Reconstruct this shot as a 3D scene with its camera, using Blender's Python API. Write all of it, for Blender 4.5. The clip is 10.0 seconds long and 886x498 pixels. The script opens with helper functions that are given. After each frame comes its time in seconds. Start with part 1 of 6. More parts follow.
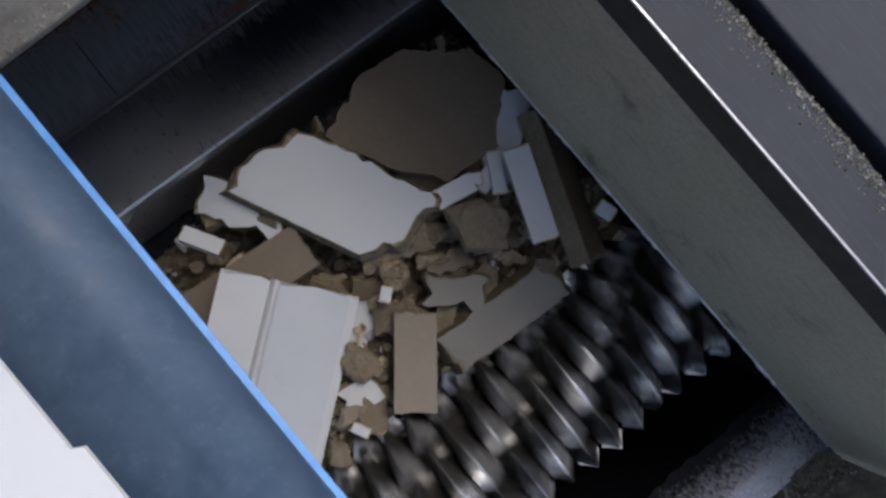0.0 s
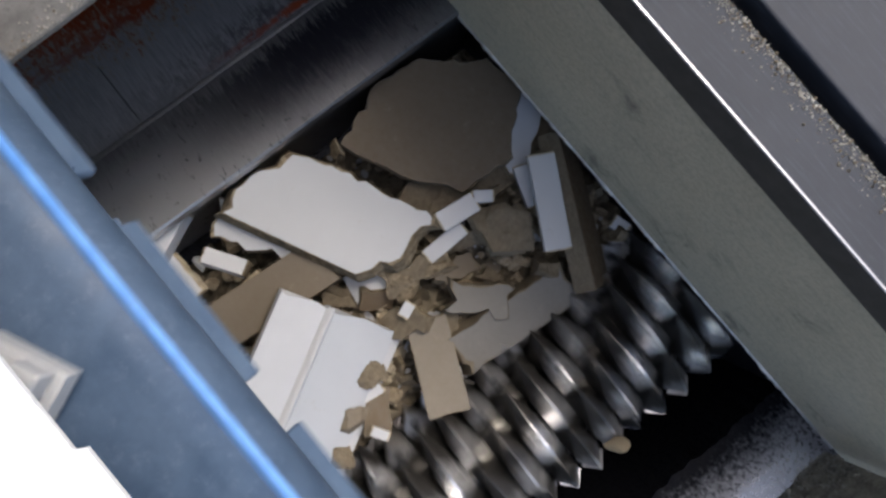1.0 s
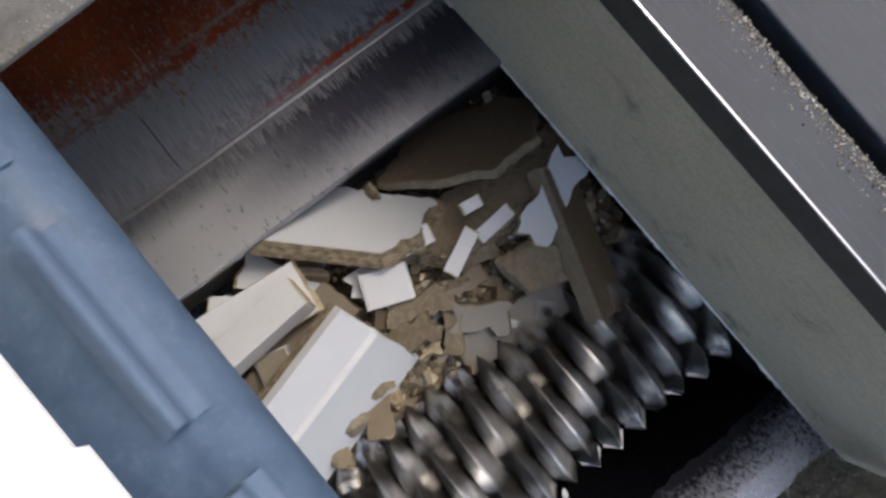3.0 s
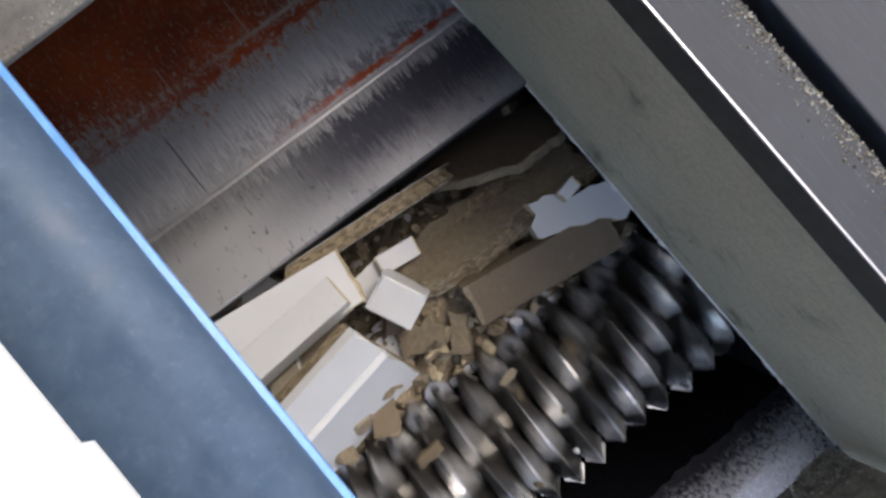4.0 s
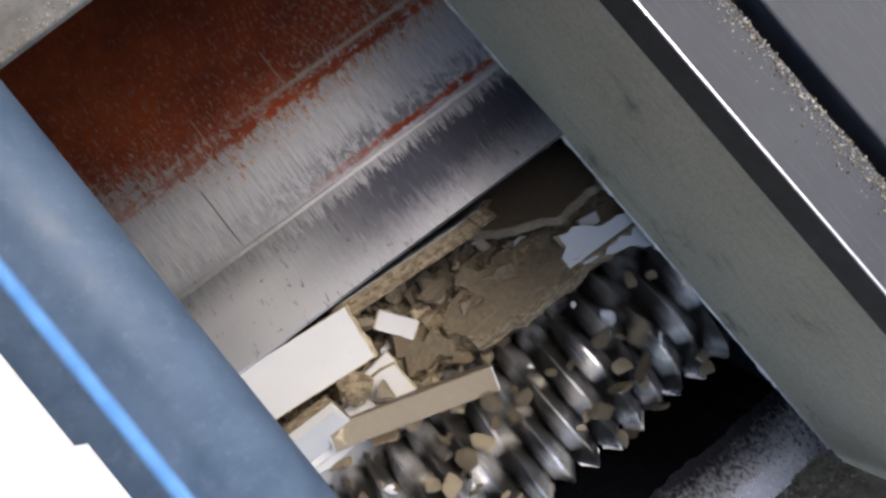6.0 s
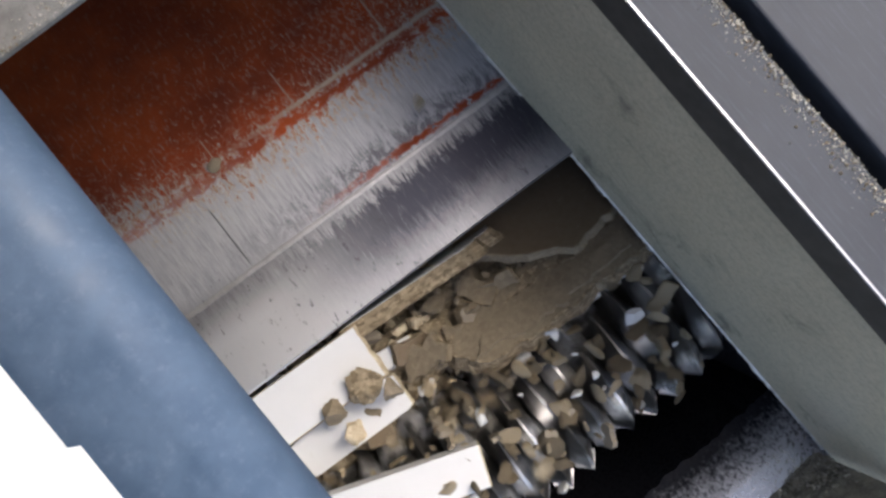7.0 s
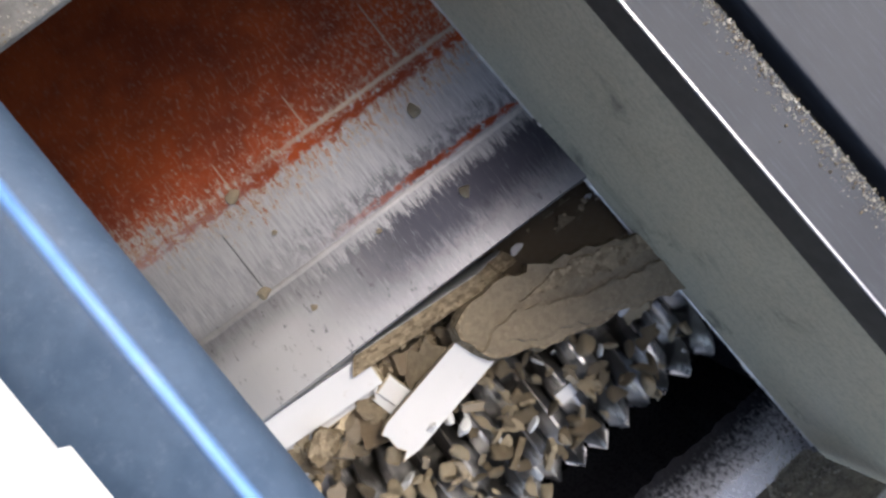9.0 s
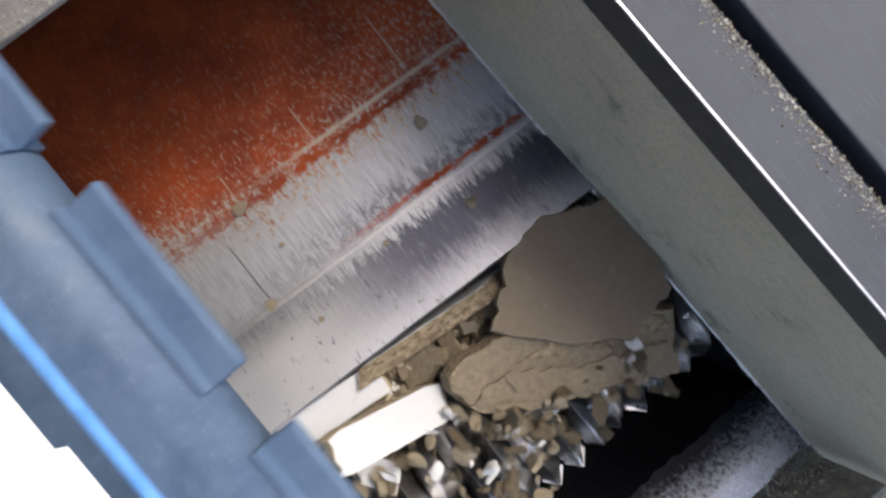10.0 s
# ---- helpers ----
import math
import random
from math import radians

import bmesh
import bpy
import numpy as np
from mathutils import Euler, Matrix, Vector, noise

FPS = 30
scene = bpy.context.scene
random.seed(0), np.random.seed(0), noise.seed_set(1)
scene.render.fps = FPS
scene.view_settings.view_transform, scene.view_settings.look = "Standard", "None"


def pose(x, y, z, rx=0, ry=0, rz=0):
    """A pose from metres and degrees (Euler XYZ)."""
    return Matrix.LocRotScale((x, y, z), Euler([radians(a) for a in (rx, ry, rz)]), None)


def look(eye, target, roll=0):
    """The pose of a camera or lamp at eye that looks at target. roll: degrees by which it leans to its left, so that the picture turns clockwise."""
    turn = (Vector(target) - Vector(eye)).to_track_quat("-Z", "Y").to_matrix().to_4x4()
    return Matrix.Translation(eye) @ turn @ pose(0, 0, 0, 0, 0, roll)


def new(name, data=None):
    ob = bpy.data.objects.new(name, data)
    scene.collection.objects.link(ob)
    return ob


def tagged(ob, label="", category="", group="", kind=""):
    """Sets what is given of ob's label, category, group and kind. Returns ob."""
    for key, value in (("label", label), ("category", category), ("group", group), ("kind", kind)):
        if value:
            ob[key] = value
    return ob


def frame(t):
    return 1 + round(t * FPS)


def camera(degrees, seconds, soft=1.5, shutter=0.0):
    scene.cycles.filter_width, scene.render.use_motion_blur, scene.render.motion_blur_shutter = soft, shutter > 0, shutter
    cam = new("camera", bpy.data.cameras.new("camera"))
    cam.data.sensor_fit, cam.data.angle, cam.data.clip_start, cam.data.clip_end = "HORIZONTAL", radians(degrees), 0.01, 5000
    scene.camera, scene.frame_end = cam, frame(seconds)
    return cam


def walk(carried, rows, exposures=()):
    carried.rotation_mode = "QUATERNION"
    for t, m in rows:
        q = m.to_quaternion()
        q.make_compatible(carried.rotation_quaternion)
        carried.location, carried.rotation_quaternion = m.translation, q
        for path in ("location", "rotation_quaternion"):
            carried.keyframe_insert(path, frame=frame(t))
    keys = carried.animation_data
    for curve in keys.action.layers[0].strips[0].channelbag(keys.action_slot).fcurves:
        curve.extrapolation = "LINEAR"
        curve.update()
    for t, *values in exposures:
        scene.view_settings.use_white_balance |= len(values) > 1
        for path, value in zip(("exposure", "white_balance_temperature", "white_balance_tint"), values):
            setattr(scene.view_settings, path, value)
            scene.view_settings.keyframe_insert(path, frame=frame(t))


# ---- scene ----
# A shredder seen from above: hopper, sliding ram, spinning rotor, feed belt, broken boards.
# x runs along the rotor, y from the rotor to the ram, z = 0 is the top of the ram.
cam = camera(68.0, 10.0, soft=2.7, shutter=0.5)
BASE = pose(0, 0, 1.30, 0, -3.5, 0) @ pose(0, 0, 0, 0, 0, -39.3)
# seconds, yaw, pitch and roll of the hand-held camera, in degrees
SWAY = [(0.0, 0.0, 0.0, 0.0), (0.5, 0.13, -0.03, 0.05), (1.0, 0.21, 0.10, 0.04), (1.5, 0.23, 0.15, 0.05), (2.0, 0.16, 0.20, 0.07),
        (2.5, 0.15, 0.18, 0.09), (4.0, 0.53, -0.28, 0.11), (4.5, 0.63, -0.28, 0.14), (5.0, 0.65, -0.18, 0.24), (5.5, 0.42, -0.08, 0.31),
        (7.0, -0.33, 0.11, 0.29), (7.5, -0.53, 0.12, 0.26), (8.0, -0.77, 0.07, 0.24), (8.5, -0.92, 0.07, 0.21), (9.0, -1.00, -0.02, 0.22),
        (9.5, -1.06, -0.01, 0.21), (10.0, -1.21, -0.04, 0.18)]
walk(cam, [(t, BASE @ pose(0, 0, 0, p, a, r)) for t, a, p, r in SWAY],
     exposures=[(0.0, 0.60, 6250, 10), (0.5, 1.02, 6500, 10), (1.0, 1.25, 6650, 10), (2.5, 1.37, 6750, 10), (5.0, 1.48, 6800, 10), (7.5, 1.69, 6720, 10), (10.0, 1.73, 6750, 10)])

# ---- light ----
world = bpy.data.worlds.new("sky")
world.use_nodes = True
scene.world = world
wn = world.node_tree
sky = wn.nodes.new("ShaderNodeTexSky")
sky.sky_type = "NISHITA"
sky.sun_disc = False
sky.sun_elevation, sky.sun_rotation = radians(57), radians(68)
sky.dust_density = 5.0
wn.links.new(sky.outputs[0], wn.nodes["Background"].inputs[0])
wn.nodes["Background"].inputs[1].default_value = 0.12
sun = new("sun", bpy.data.lights.new("sun", "SUN"))
sun.data.energy, sun.data.angle, sun.data.color = 1.08, radians(26), (1.0, 0.985, 0.965)
sun.matrix_basis = look((1.55, 0.64, 2.6), (0, 0, 0))


# ---- materials ----
class Mat:
    """A small wrapper round a node material."""

    def __init__(self, name, rough=0.5, metal=0.0, spec=0.5):
        self.m = bpy.data.materials.new(name)
        self.m.use_nodes = True
        self.t = self.m.node_tree
        self.b = self.t.nodes["Principled BSDF"]
        self.b.inputs["Roughness"].default_value = rough
        self.b.inputs["Metallic"].default_value = metal
        self.b.inputs["Specular IOR Level"].default_value = spec
        self.co = self.t.nodes.new("ShaderNodeTexCoord").outputs["Object"]

    def put(self, a, b):
        if isinstance(a, (int, float)):
            b.default_value = a
        elif isinstance(a, tuple):
            b.default_value = (*a, 1.0) if len(a) == 3 and len(b.default_value) == 4 else a
        else:
            self.t.links.new(a, b)

    def scaled(self, s, src=None):
        n = self.t.nodes.new("ShaderNodeMapping")
        self.put(src or self.co, n.inputs["Vector"])
        n.inputs["Scale"].default_value = s
        return n.outputs[0]

    def noise(self, scale, detail=4.0, rough=0.6, vec=None, dist=0.0):
        n = self.t.nodes.new("ShaderNodeTexNoise")
        self.put(vec or self.co, n.inputs["Vector"])
        n.inputs["Scale"].default_value = scale
        n.inputs["Detail"].default_value = detail
        n.inputs["Roughness"].default_value = rough
        n.inputs["Distortion"].default_value = dist
        return n.outputs[0]

    def cells(self, scale, vec=None, out="Color"):
        n = self.t.nodes.new("ShaderNodeTexVoronoi")
        self.put(vec or self.co, n.inputs["Vector"])
        n.inputs["Scale"].default_value = scale
        return n.outputs[out]

    def math(self, op, a, b=0.0):
        n = self.t.nodes.new("ShaderNodeMath")
        n.operation = op
        self.put(a, n.inputs[0])
        self.put(b, n.inputs[1])
        return n.outputs[0]

    def span(self, v, a, b, lo=0.0, hi=1.0, smooth=True):
        n = self.t.nodes.new("ShaderNodeMapRange")
        n.interpolation_type = "SMOOTHSTEP" if smooth else "LINEAR"
        self.put(v, n.inputs[0])
        for i, x in enumerate((a, b, lo, hi)):
            n.inputs[i + 1].default_value = x
        return n.outputs[0]

    def mix(self, f, a, b):
        n = self.t.nodes.new("ShaderNodeMix")
        n.data_type = "RGBA"
        self.put(f, n.inputs[0])
        self.put(a, n.inputs[6])
        self.put(b, n.inputs[7])
        return n.outputs[2]

    def axis(self, i, src=None):
        n = self.t.nodes.new("ShaderNodeSeparateXYZ")
        self.put(src or self.co, n.inputs[0])
        return n.outputs[i]

    def rand(self):
        return self.t.nodes.new("ShaderNodeObjectInfo").outputs["Random"]

    def colour(self, c):
        self.put(c, self.b.inputs["Base Color"])
        return self

    def rough(self, r):
        self.put(r, self.b.inputs["Roughness"])
        return self

    def metal(self, r):
        self.put(r, self.b.inputs["Metallic"])
        return self

    def bump(self, h, strength=0.3, depth=0.002):
        n = self.t.nodes.new("ShaderNodeBump")
        n.inputs["Strength"].default_value = strength
        n.inputs["Distance"].default_value = depth
        self.put(h, n.inputs["Height"])
        self.put(n.outputs[0], self.b.inputs["Normal"])
        return self


def make_wall_steel():
    k = Mat("grey_wall_steel", 0.5, 0.0, 0.3)
    big = k.noise(5, 5, 0.6)
    fine = k.noise(120, 3, 0.7)
    streak = k.noise(14, 4, 0.6, k.scaled((1, 1.2, 6)))
    spots = k.span(k.cells(55, out="Distance"), 0.06, 0.10, 1.0, 0.0)
    rare = k.span(k.noise(9, 2), 0.48, 0.56)
    dust = k.math("MULTIPLY", spots, rare)
    c = k.mix(big, (0.385, 0.360, 0.275), (0.57, 0.53, 0.41))
    c = k.mix(k.span(streak, 0.42, 0.75, 0, 0.25), c, (0.21, 0.205, 0.185))
    smear = k.noise(3.2, 5, 0.7, k.scaled((1, 1.6, 2.4)), 0.6)
    c = k.mix(k.span(smear, 0.55, 0.72, 0, 0.6), c, (0.05, 0.05, 0.048))
    c = k.mix(k.span(fine, 0.35, 0.75, 0, 0.25), c, (0.06, 0.06, 0.06))
    c = k.mix(dust, c, (0.42, 0.40, 0.36))
    k.colour(c).rough(k.span(big, 0.2, 0.8, 0.42, 0.62)).bump(fine, 0.15, 0.001)
    return k.m


def make_rail_steel():
    k = Mat("blue_grey_rail_steel", 0.6, 0.2, 0.35)
    big = k.noise(6, 5, 0.65)
    brush = k.noise(30, 4, 0.7, k.scaled((9, 0.6, 4)))
    c = k.mix(big, (0.028, 0.032, 0.040), (0.054, 0.060, 0.073))
    c = k.mix(k.span(brush, 0.45, 0.8, 0, 0.5), c, (0.115, 0.125, 0.148))
    k.colour(c).rough(k.span(brush, 0.3, 0.8, 0.55, 0.75)).bump(brush, 0.1, 0.001)
    return k.m


def make_dust():
    k = Mat("caked_wood_dust", 0.95, 0, 0.1)
    a, b = k.noise(40, 5, 0.7), k.noise(220, 3, 0.7)
    c = k.mix(k.span(a, 0.3, 0.7), (0.20, 0.19, 0.17), (0.50, 0.47, 0.40))
    c = k.mix(k.span(b, 0.5, 0.75, 0, 0.7), c, (0.58, 0.56, 0.50))
    k.colour(c).bump(b, 0.7, 0.004)
    return k.m


def make_frame_steel():
    k = Mat("dusty_frame_plate", 0.75, 0, 0.3)
    a, b = k.noise(16, 5, 0.7), k.noise(150, 3, 0.7)
    c = k.mix(k.span(a, 0.3, 0.7), (0.14, 0.137, 0.13), (0.24, 0.233, 0.22))
    c = k.mix(k.span(b, 0.45, 0.75, 0, 0.6), c, (0.10, 0.095, 0.085))
    k.colour(c).bump(b, 0.4, 0.003)
    return k.m


def make_ram():
    """Steel scraped bare towards its lip, with orange-red paint left further back; streaks run along y."""
    k = Mat("scraped_painted_ram_steel", 0.35, 1.0, 0.3)
    y, x = k.axis(1), k.axis(0)

    def line(at, wide, ragged, scale, seed):
        off = k.math("ABSOLUTE", k.math("SUBTRACT", y, at))
        rag = k.noise(scale, 5, 0.75, k.scaled((1.0, 0.8 + 0.1 * seed, 1)))
        off = k.math("ADD", off, k.math("MULTIPLY", k.math("SUBTRACT", rag, 0.45), ragged))
        return k.span(off, wide * 0.4, wide, 1, 0)

    def scratch(at, y0, y1, wide=0.0012):
        wob = k.math("ADD", x, k.math("MULTIPLY", y, 0.02))
        off = k.span(k.math("ABSOLUTE", k.math("SUBTRACT", wob, at)), wide * 0.5, wide * 1.4, 1, 0)
        return k.math("MULTIPLY", off, k.math("MULTIPLY", k.span(y, y0, y0 + 0.03), k.span(y, y1 - 0.02, y1, 1, 0)))

    fine = k.noise(7, 6, 0.75, k.scaled((26, 2.2, 6)))
    hair = k.noise(20, 3, 0.6, k.scaled((40, 1.0, 4)))
    fray = k.noise(8, 5, 0.7, k.scaled((9, 1.4, 3)))
    big = k.noise(4.5, 4, 0.6)
    dash = k.noise(30, 5, 0.8, k.scaled((5.5, 1.6, 1)))
    fleck = k.noise(75, 5, 0.75, k.scaled((1.6, 0.8, 1)))
    # paint: solid far back, torn into flecks, gone near the lip
    edge = k.math("ADD", y, k.math("MULTIPLY", k.math("SUBTRACT", fray, 0.5), 0.22))
    edge = k.math("ADD", edge, k.math("MULTIPLY", k.math("SUBTRACT", fine, 0.5), 0.16))
    edge = k.math("ADD", edge, k.math("MULTIPLY", k.math("SUBTRACT", dash, 0.5), 0.46))
    edge = k.math("ADD", edge, k.math("MULTIPLY", k.math("SUBTRACT", fleck, 0.5), 0.30))
    edge = k.math("ADD", edge, k.span(x, -0.42, -0.12, -0.06, 0.0))
    paint = k.span(edge, 0.368, 0.392)
    holes = k.math("MULTIPLY", k.span(dash, 0.565, 0.61), k.span(y, 0.40, 0.80, 0.9, 0.15))
    holes = k.math("MAXIMUM", holes, k.math("MULTIPLY", k.span(fleck, 0.60, 0.64), k.span(y, 0.40, 0.70, 0.8, 0.2)))
    rub = k.math("MULTIPLY", k.span(fleck, 0.53, 0.58), k.math("MULTIPLY", k.span(x, 0.02, 0.26, 0.0, 0.8), k.span(y, 0.42, 0.62, 1.0, 0.3)))
    holes = k.math("MAXIMUM", holes, rub)
    weld = k.math("MULTIPLY", line(0.405, 0.0075, 0.016, 40, 0), k.span(x, -0.15, 0.10, 0.15, 0.95))
    holes = k.math("MAXIMUM", holes, weld)
    light_marks = k.math("MAXIMUM", scratch(0.262, 0.405, 0.56, 0.0016), scratch(0.030, 0.40, 0.50))
    light_marks = k.math("MAXIMUM", light_marks, scratch(-0.16, 0.36, 0.47))
    holes = k.math("MAXIMUM", holes, light_marks)
    paint = k.math("MULTIPLY", paint, k.math("SUBTRACT", 1.0, holes))
    strip = k.math("MULTIPLY", line(0.383, 0.019, 0.050, 24, 1), k.span(x, -0.38, -0.05, 0.55, 1.0))
    low = k.math("MULTIPLY", line(0.208, 0.012, 0.034, 30, 2), k.span(x, -0.14, 0.18, 0.0, 1.0))
    low = k.math("MULTIPLY", low, k.span(k.noise(45, 4, 0.8), 0.40, 0.47))
    strip = k.math("MULTIPLY", strip, k.span(k.noise(38, 4, 0.8, k.scaled((1, 1.4, 1))), 0.42, 0.48))
    paint = k.math("MAXIMUM", paint, k.math("MAXIMUM", strip, low))
    # bare steel: pale and dry behind the seam, polished before it, with bands of dark scale; light and shade are
    # painted in along x
    steel = k.mix(k.span(fine, 0.25, 0.75), (0.20, 0.20, 0.212), (0.34, 0.34, 0.354))
    fringe = k.math("ADD", y, k.math("MULTIPLY", k.math("SUBTRACT", fine, 0.5), 0.13))
    fringe = k.math("ADD", fringe, k.math("MULTIPLY", k.math("SUBTRACT", dash, 0.5), 0.06))
    # left end of the lip painted brighter, as if it mirrored open sky
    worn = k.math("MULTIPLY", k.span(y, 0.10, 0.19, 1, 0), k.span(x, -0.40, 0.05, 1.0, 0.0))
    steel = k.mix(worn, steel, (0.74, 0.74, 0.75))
    # frayed dark band, painted deeper to the right where the lip mirrors the wall
    mill_shade = k.math("MULTIPLY", k.span(fringe, 0.0, 0.10, 0.12, 1.0), k.span(fringe, 0.150, 0.175, 1, 0))
    mill_shade = k.math("MULTIPLY", mill_shade, k.span(x, -0.30, 0.12, 0.05, 1.0))
    steel = k.mix(mill_shade, steel, (0.040, 0.041, 0.055))
    smudge = k.math("MULTIPLY", k.span(fringe, 0.190, 0.215), k.span(fringe, 0.228, 0.272, 1, 0))
    smudge = k.math("MULTIPLY", smudge, k.span(k.noise(24, 6, 0.8, k.scaled((2.2, 1.0, 1)), 0.8), 0.42, 0.54))
    smudge = k.math("MULTIPLY", smudge, k.span(x, -0.30, 0.10, 0.12, 0.85))
    steel = k.mix(smudge, steel, (0.070, 0.070, 0.080))
    soot = k.math("MULTIPLY", k.span(k.noise(34, 5, 0.75, k.scaled((2.0, 0.8, 1))), 0.60, 0.66), k.span(y, 0.20, 0.30, 0.7, 0.15))
    steel = k.mix(soot, steel, (0.06, 0.06, 0.065))
    # steel painted darker towards +x, standing in for the shade beside the wall
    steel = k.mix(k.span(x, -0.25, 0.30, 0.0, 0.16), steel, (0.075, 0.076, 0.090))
    steel = k.mix(k.span(hair, 0.60, 0.72, 0, 0.22), steel, (0.62, 0.62, 0.63))
    steel = k.mix(k.math("MULTIPLY", scratch(-0.228, 0.19, 0.345, 0.0014), 0.9), steel, (0.03, 0.03, 0.03))
    red = k.mix(k.span(big, 0.3, 0.7), (0.120, 0.017, 0.003), (0.285, 0.048, 0.007))
    red = k.mix(k.span(fine, 0.5, 0.8, 0, 0.55), red, (0.07, 0.014, 0.006))
    # flecks and torn rims of the paint show tan primer
    rim = k.math("MULTIPLY", k.span(edge, 0.33, 0.372), k.span(y, 0.27, 0.33))
    steel = k.mix(k.math("MULTIPLY", rim, 0.62), steel, (0.30, 0.235, 0.150))
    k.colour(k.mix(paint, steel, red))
    dry = k.span(y, 0.17, 0.24)
    k.metal(k.math("MULTIPLY", k.math("SUBTRACT", 1.0, paint), k.span(dry, 0, 1, 0.90, 0.55)))
    r = k.math("ADD", k.span(fine, 0.2, 0.8, 0.34, 0.46), k.math("MULTIPLY", dry, 0.10))
    k.rough(k.math("MAXIMUM", r, k.math("MULTIPLY", paint, 0.8)))
    k.bump(k.math("ADD", fine, k.math("MULTIPLY", paint, 0.8)), 0.16, 0.001)
    return k.m


def make_black_plate():
    k = Mat("near_black_gloss", 0.3, 0, 0.6)
    a = k.noise(9, 6, 0.8, k.scaled((1, 1.6, 1)))
    g = k.noise(190, 3, 0.7)
    # one near-black tone for chamber walls, floor, bed and rail slot
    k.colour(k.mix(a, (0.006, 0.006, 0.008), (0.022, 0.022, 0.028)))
    k.rough(k.span(g, 0.3, 0.7, 0.16, 0.42)).bump(g, 0.5, 0.0015)
    return k.m


def make_counter_plate():
    """Dark plate with speckled black scale; the grey metal patch away from its edge is painted in for reflected sky."""
    k = Mat("speckled_sheen_plate", 0.25, 1.0, 0.5)
    y = k.axis(1)
    g, a = k.noise(130, 4, 0.75, k.scaled((1, 0.7, 1))), k.noise(7, 4, 0.6)
    # mask grows towards -y and draws the patch that mirrors the sky
    bare = k.math("ADD", k.math("MULTIPLY", y, -6.0), k.math("MULTIPLY", a, 0.55))
    bare = k.math("ADD", bare, k.math("MULTIPLY", g, 0.9))
    bare = k.span(bare, 4.95, 5.60)
    k.colour(k.mix(bare, (0.008, 0.008, 0.010), (0.36, 0.36, 0.37)))
    k.metal(bare).rough(k.span(g, 0.3, 0.7, 0.20, 0.42)).bump(g, 0.30, 0.001)
    k.b.inputs["Specular IOR Level"].default_value = 0.06
    return k.m


def make_rotor_steel(name, lo, hi, rough):
    k = Mat(name, rough, 0.9, 0.5)
    a, g = k.noise(18, 5, 0.7), k.noise(160, 3, 0.6)
    k.colour(k.mix(a, lo, hi)).rough(k.span(g, 0.3, 0.8, rough * 0.7, rough * 1.4)).bump(g, 0.2, 0.001)
    return k.m


def make_holder_steel():
    k = Mat("worn_glint_holder_steel", 0.24, 0.80, 0.5)
    y, z = k.axis(1), k.axis(2)
    a, g = k.noise(40, 5, 0.7), k.noise(160, 3, 0.6)
    # polished crests, widened and whitened to stand in for sky highlights
    worn = k.math("ADD", k.math("MULTIPLY", y, -5.0), k.math("MULTIPLY", z, 7.0))
    worn = k.span(k.math("ADD", worn, k.math("MULTIPLY", a, 0.9)), 0.28, 0.62)
    worn = k.math("MULTIPLY", worn, k.span(k.rand(), 0.15, 0.85, 0.40, 1.0))
    k.colour(k.mix(worn, (0.105, 0.099, 0.092), (0.94, 0.94, 0.95)))
    k.rough(k.math("ADD", k.span(g, 0.3, 0.8, 0.16, 0.30), k.math("MULTIPLY", k.math("SUBTRACT", 1.0, worn), 0.2)))
    return k.bump(g, 0.15, 0.001).m


def make_belt(name, lo, hi, rough=0.58):
    k = Mat(name, rough, 0, 0.5)
    a, g = k.noise(30, 5, 0.65), k.noise(90, 4, 0.7)
    dust = k.span(k.noise(16, 5, 0.75), 0.60, 0.80, 0, 0.10)
    c = k.mix(k.span(a, 0.3, 0.7), lo, hi)
    c = k.mix(k.span(g, 0.5, 0.8, 0, 0.3), c, (0.18, 0.22, 0.30))
    k.colour(k.mix(dust, c, (0.30, 0.33, 0.37))).rough(k.span(a, 0.3, 0.7, rough * 0.8, rough * 1.25))
    k.bump(g, 0.15, 0.001)
    return k.m


def make_laminate(name, lo, hi, rough=0.4):
    k = Mat(name, rough, 0, 0.5)
    a, g, s = k.noise(7, 5, 0.65), k.noise(60, 4, 0.7), k.noise(25, 5, 0.75)
    c = k.mix(a, lo, hi)
    c = k.mix(k.span(s, 0.60, 0.74, 0, 0.35), c, (0.34, 0.30, 0.23))
    c = k.mix(k.math("MULTIPLY", k.rand(), 0.18), c, (0.45, 0.43, 0.38))
    k.colour(c).rough(k.span(g, 0.3, 0.7, rough * 0.8, rough * 1.3)).bump(g, 0.08, 0.0006)
    return k.m


def make_raw(name, lo, hi, grain=90.0):
    k = Mat(name, 0.9, 0, 0.15)
    chips, g, a = k.cells(grain, k.scaled((1, 1, 2.2))), k.noise(grain * 2.5, 3, 0.7), k.noise(11, 4, 0.6)
    v = k.axis(0, chips)
    c = k.mix(v, lo, hi)
    c = k.mix(k.span(g, 0.45, 0.75, 0, 0.5), c, tuple(x * 0.45 for x in lo))
    c = k.mix(k.span(a, 0.55, 0.75, 0, 0.4), c, tuple(min(x * 1.25, 0.6) for x in hi))
    c = k.mix(k.math("MULTIPLY", k.rand(), 0.3), c, lo)
    k.colour(c).bump(k.math("ADD", g, v), 0.8, 0.003)
    return k.m


def make_plain(name, c, rough=0.6, metal=0.0):
    k = Mat(name, rough, metal)
    g = k.noise(30, 4, 0.65)
    k.colour(k.mix(k.span(g, 0.3, 0.7), tuple(x * 0.8 for x in c), tuple(min(1, x * 1.15) for x in c)))
    k.bump(g, 0.1, 0.001)
    return k.m


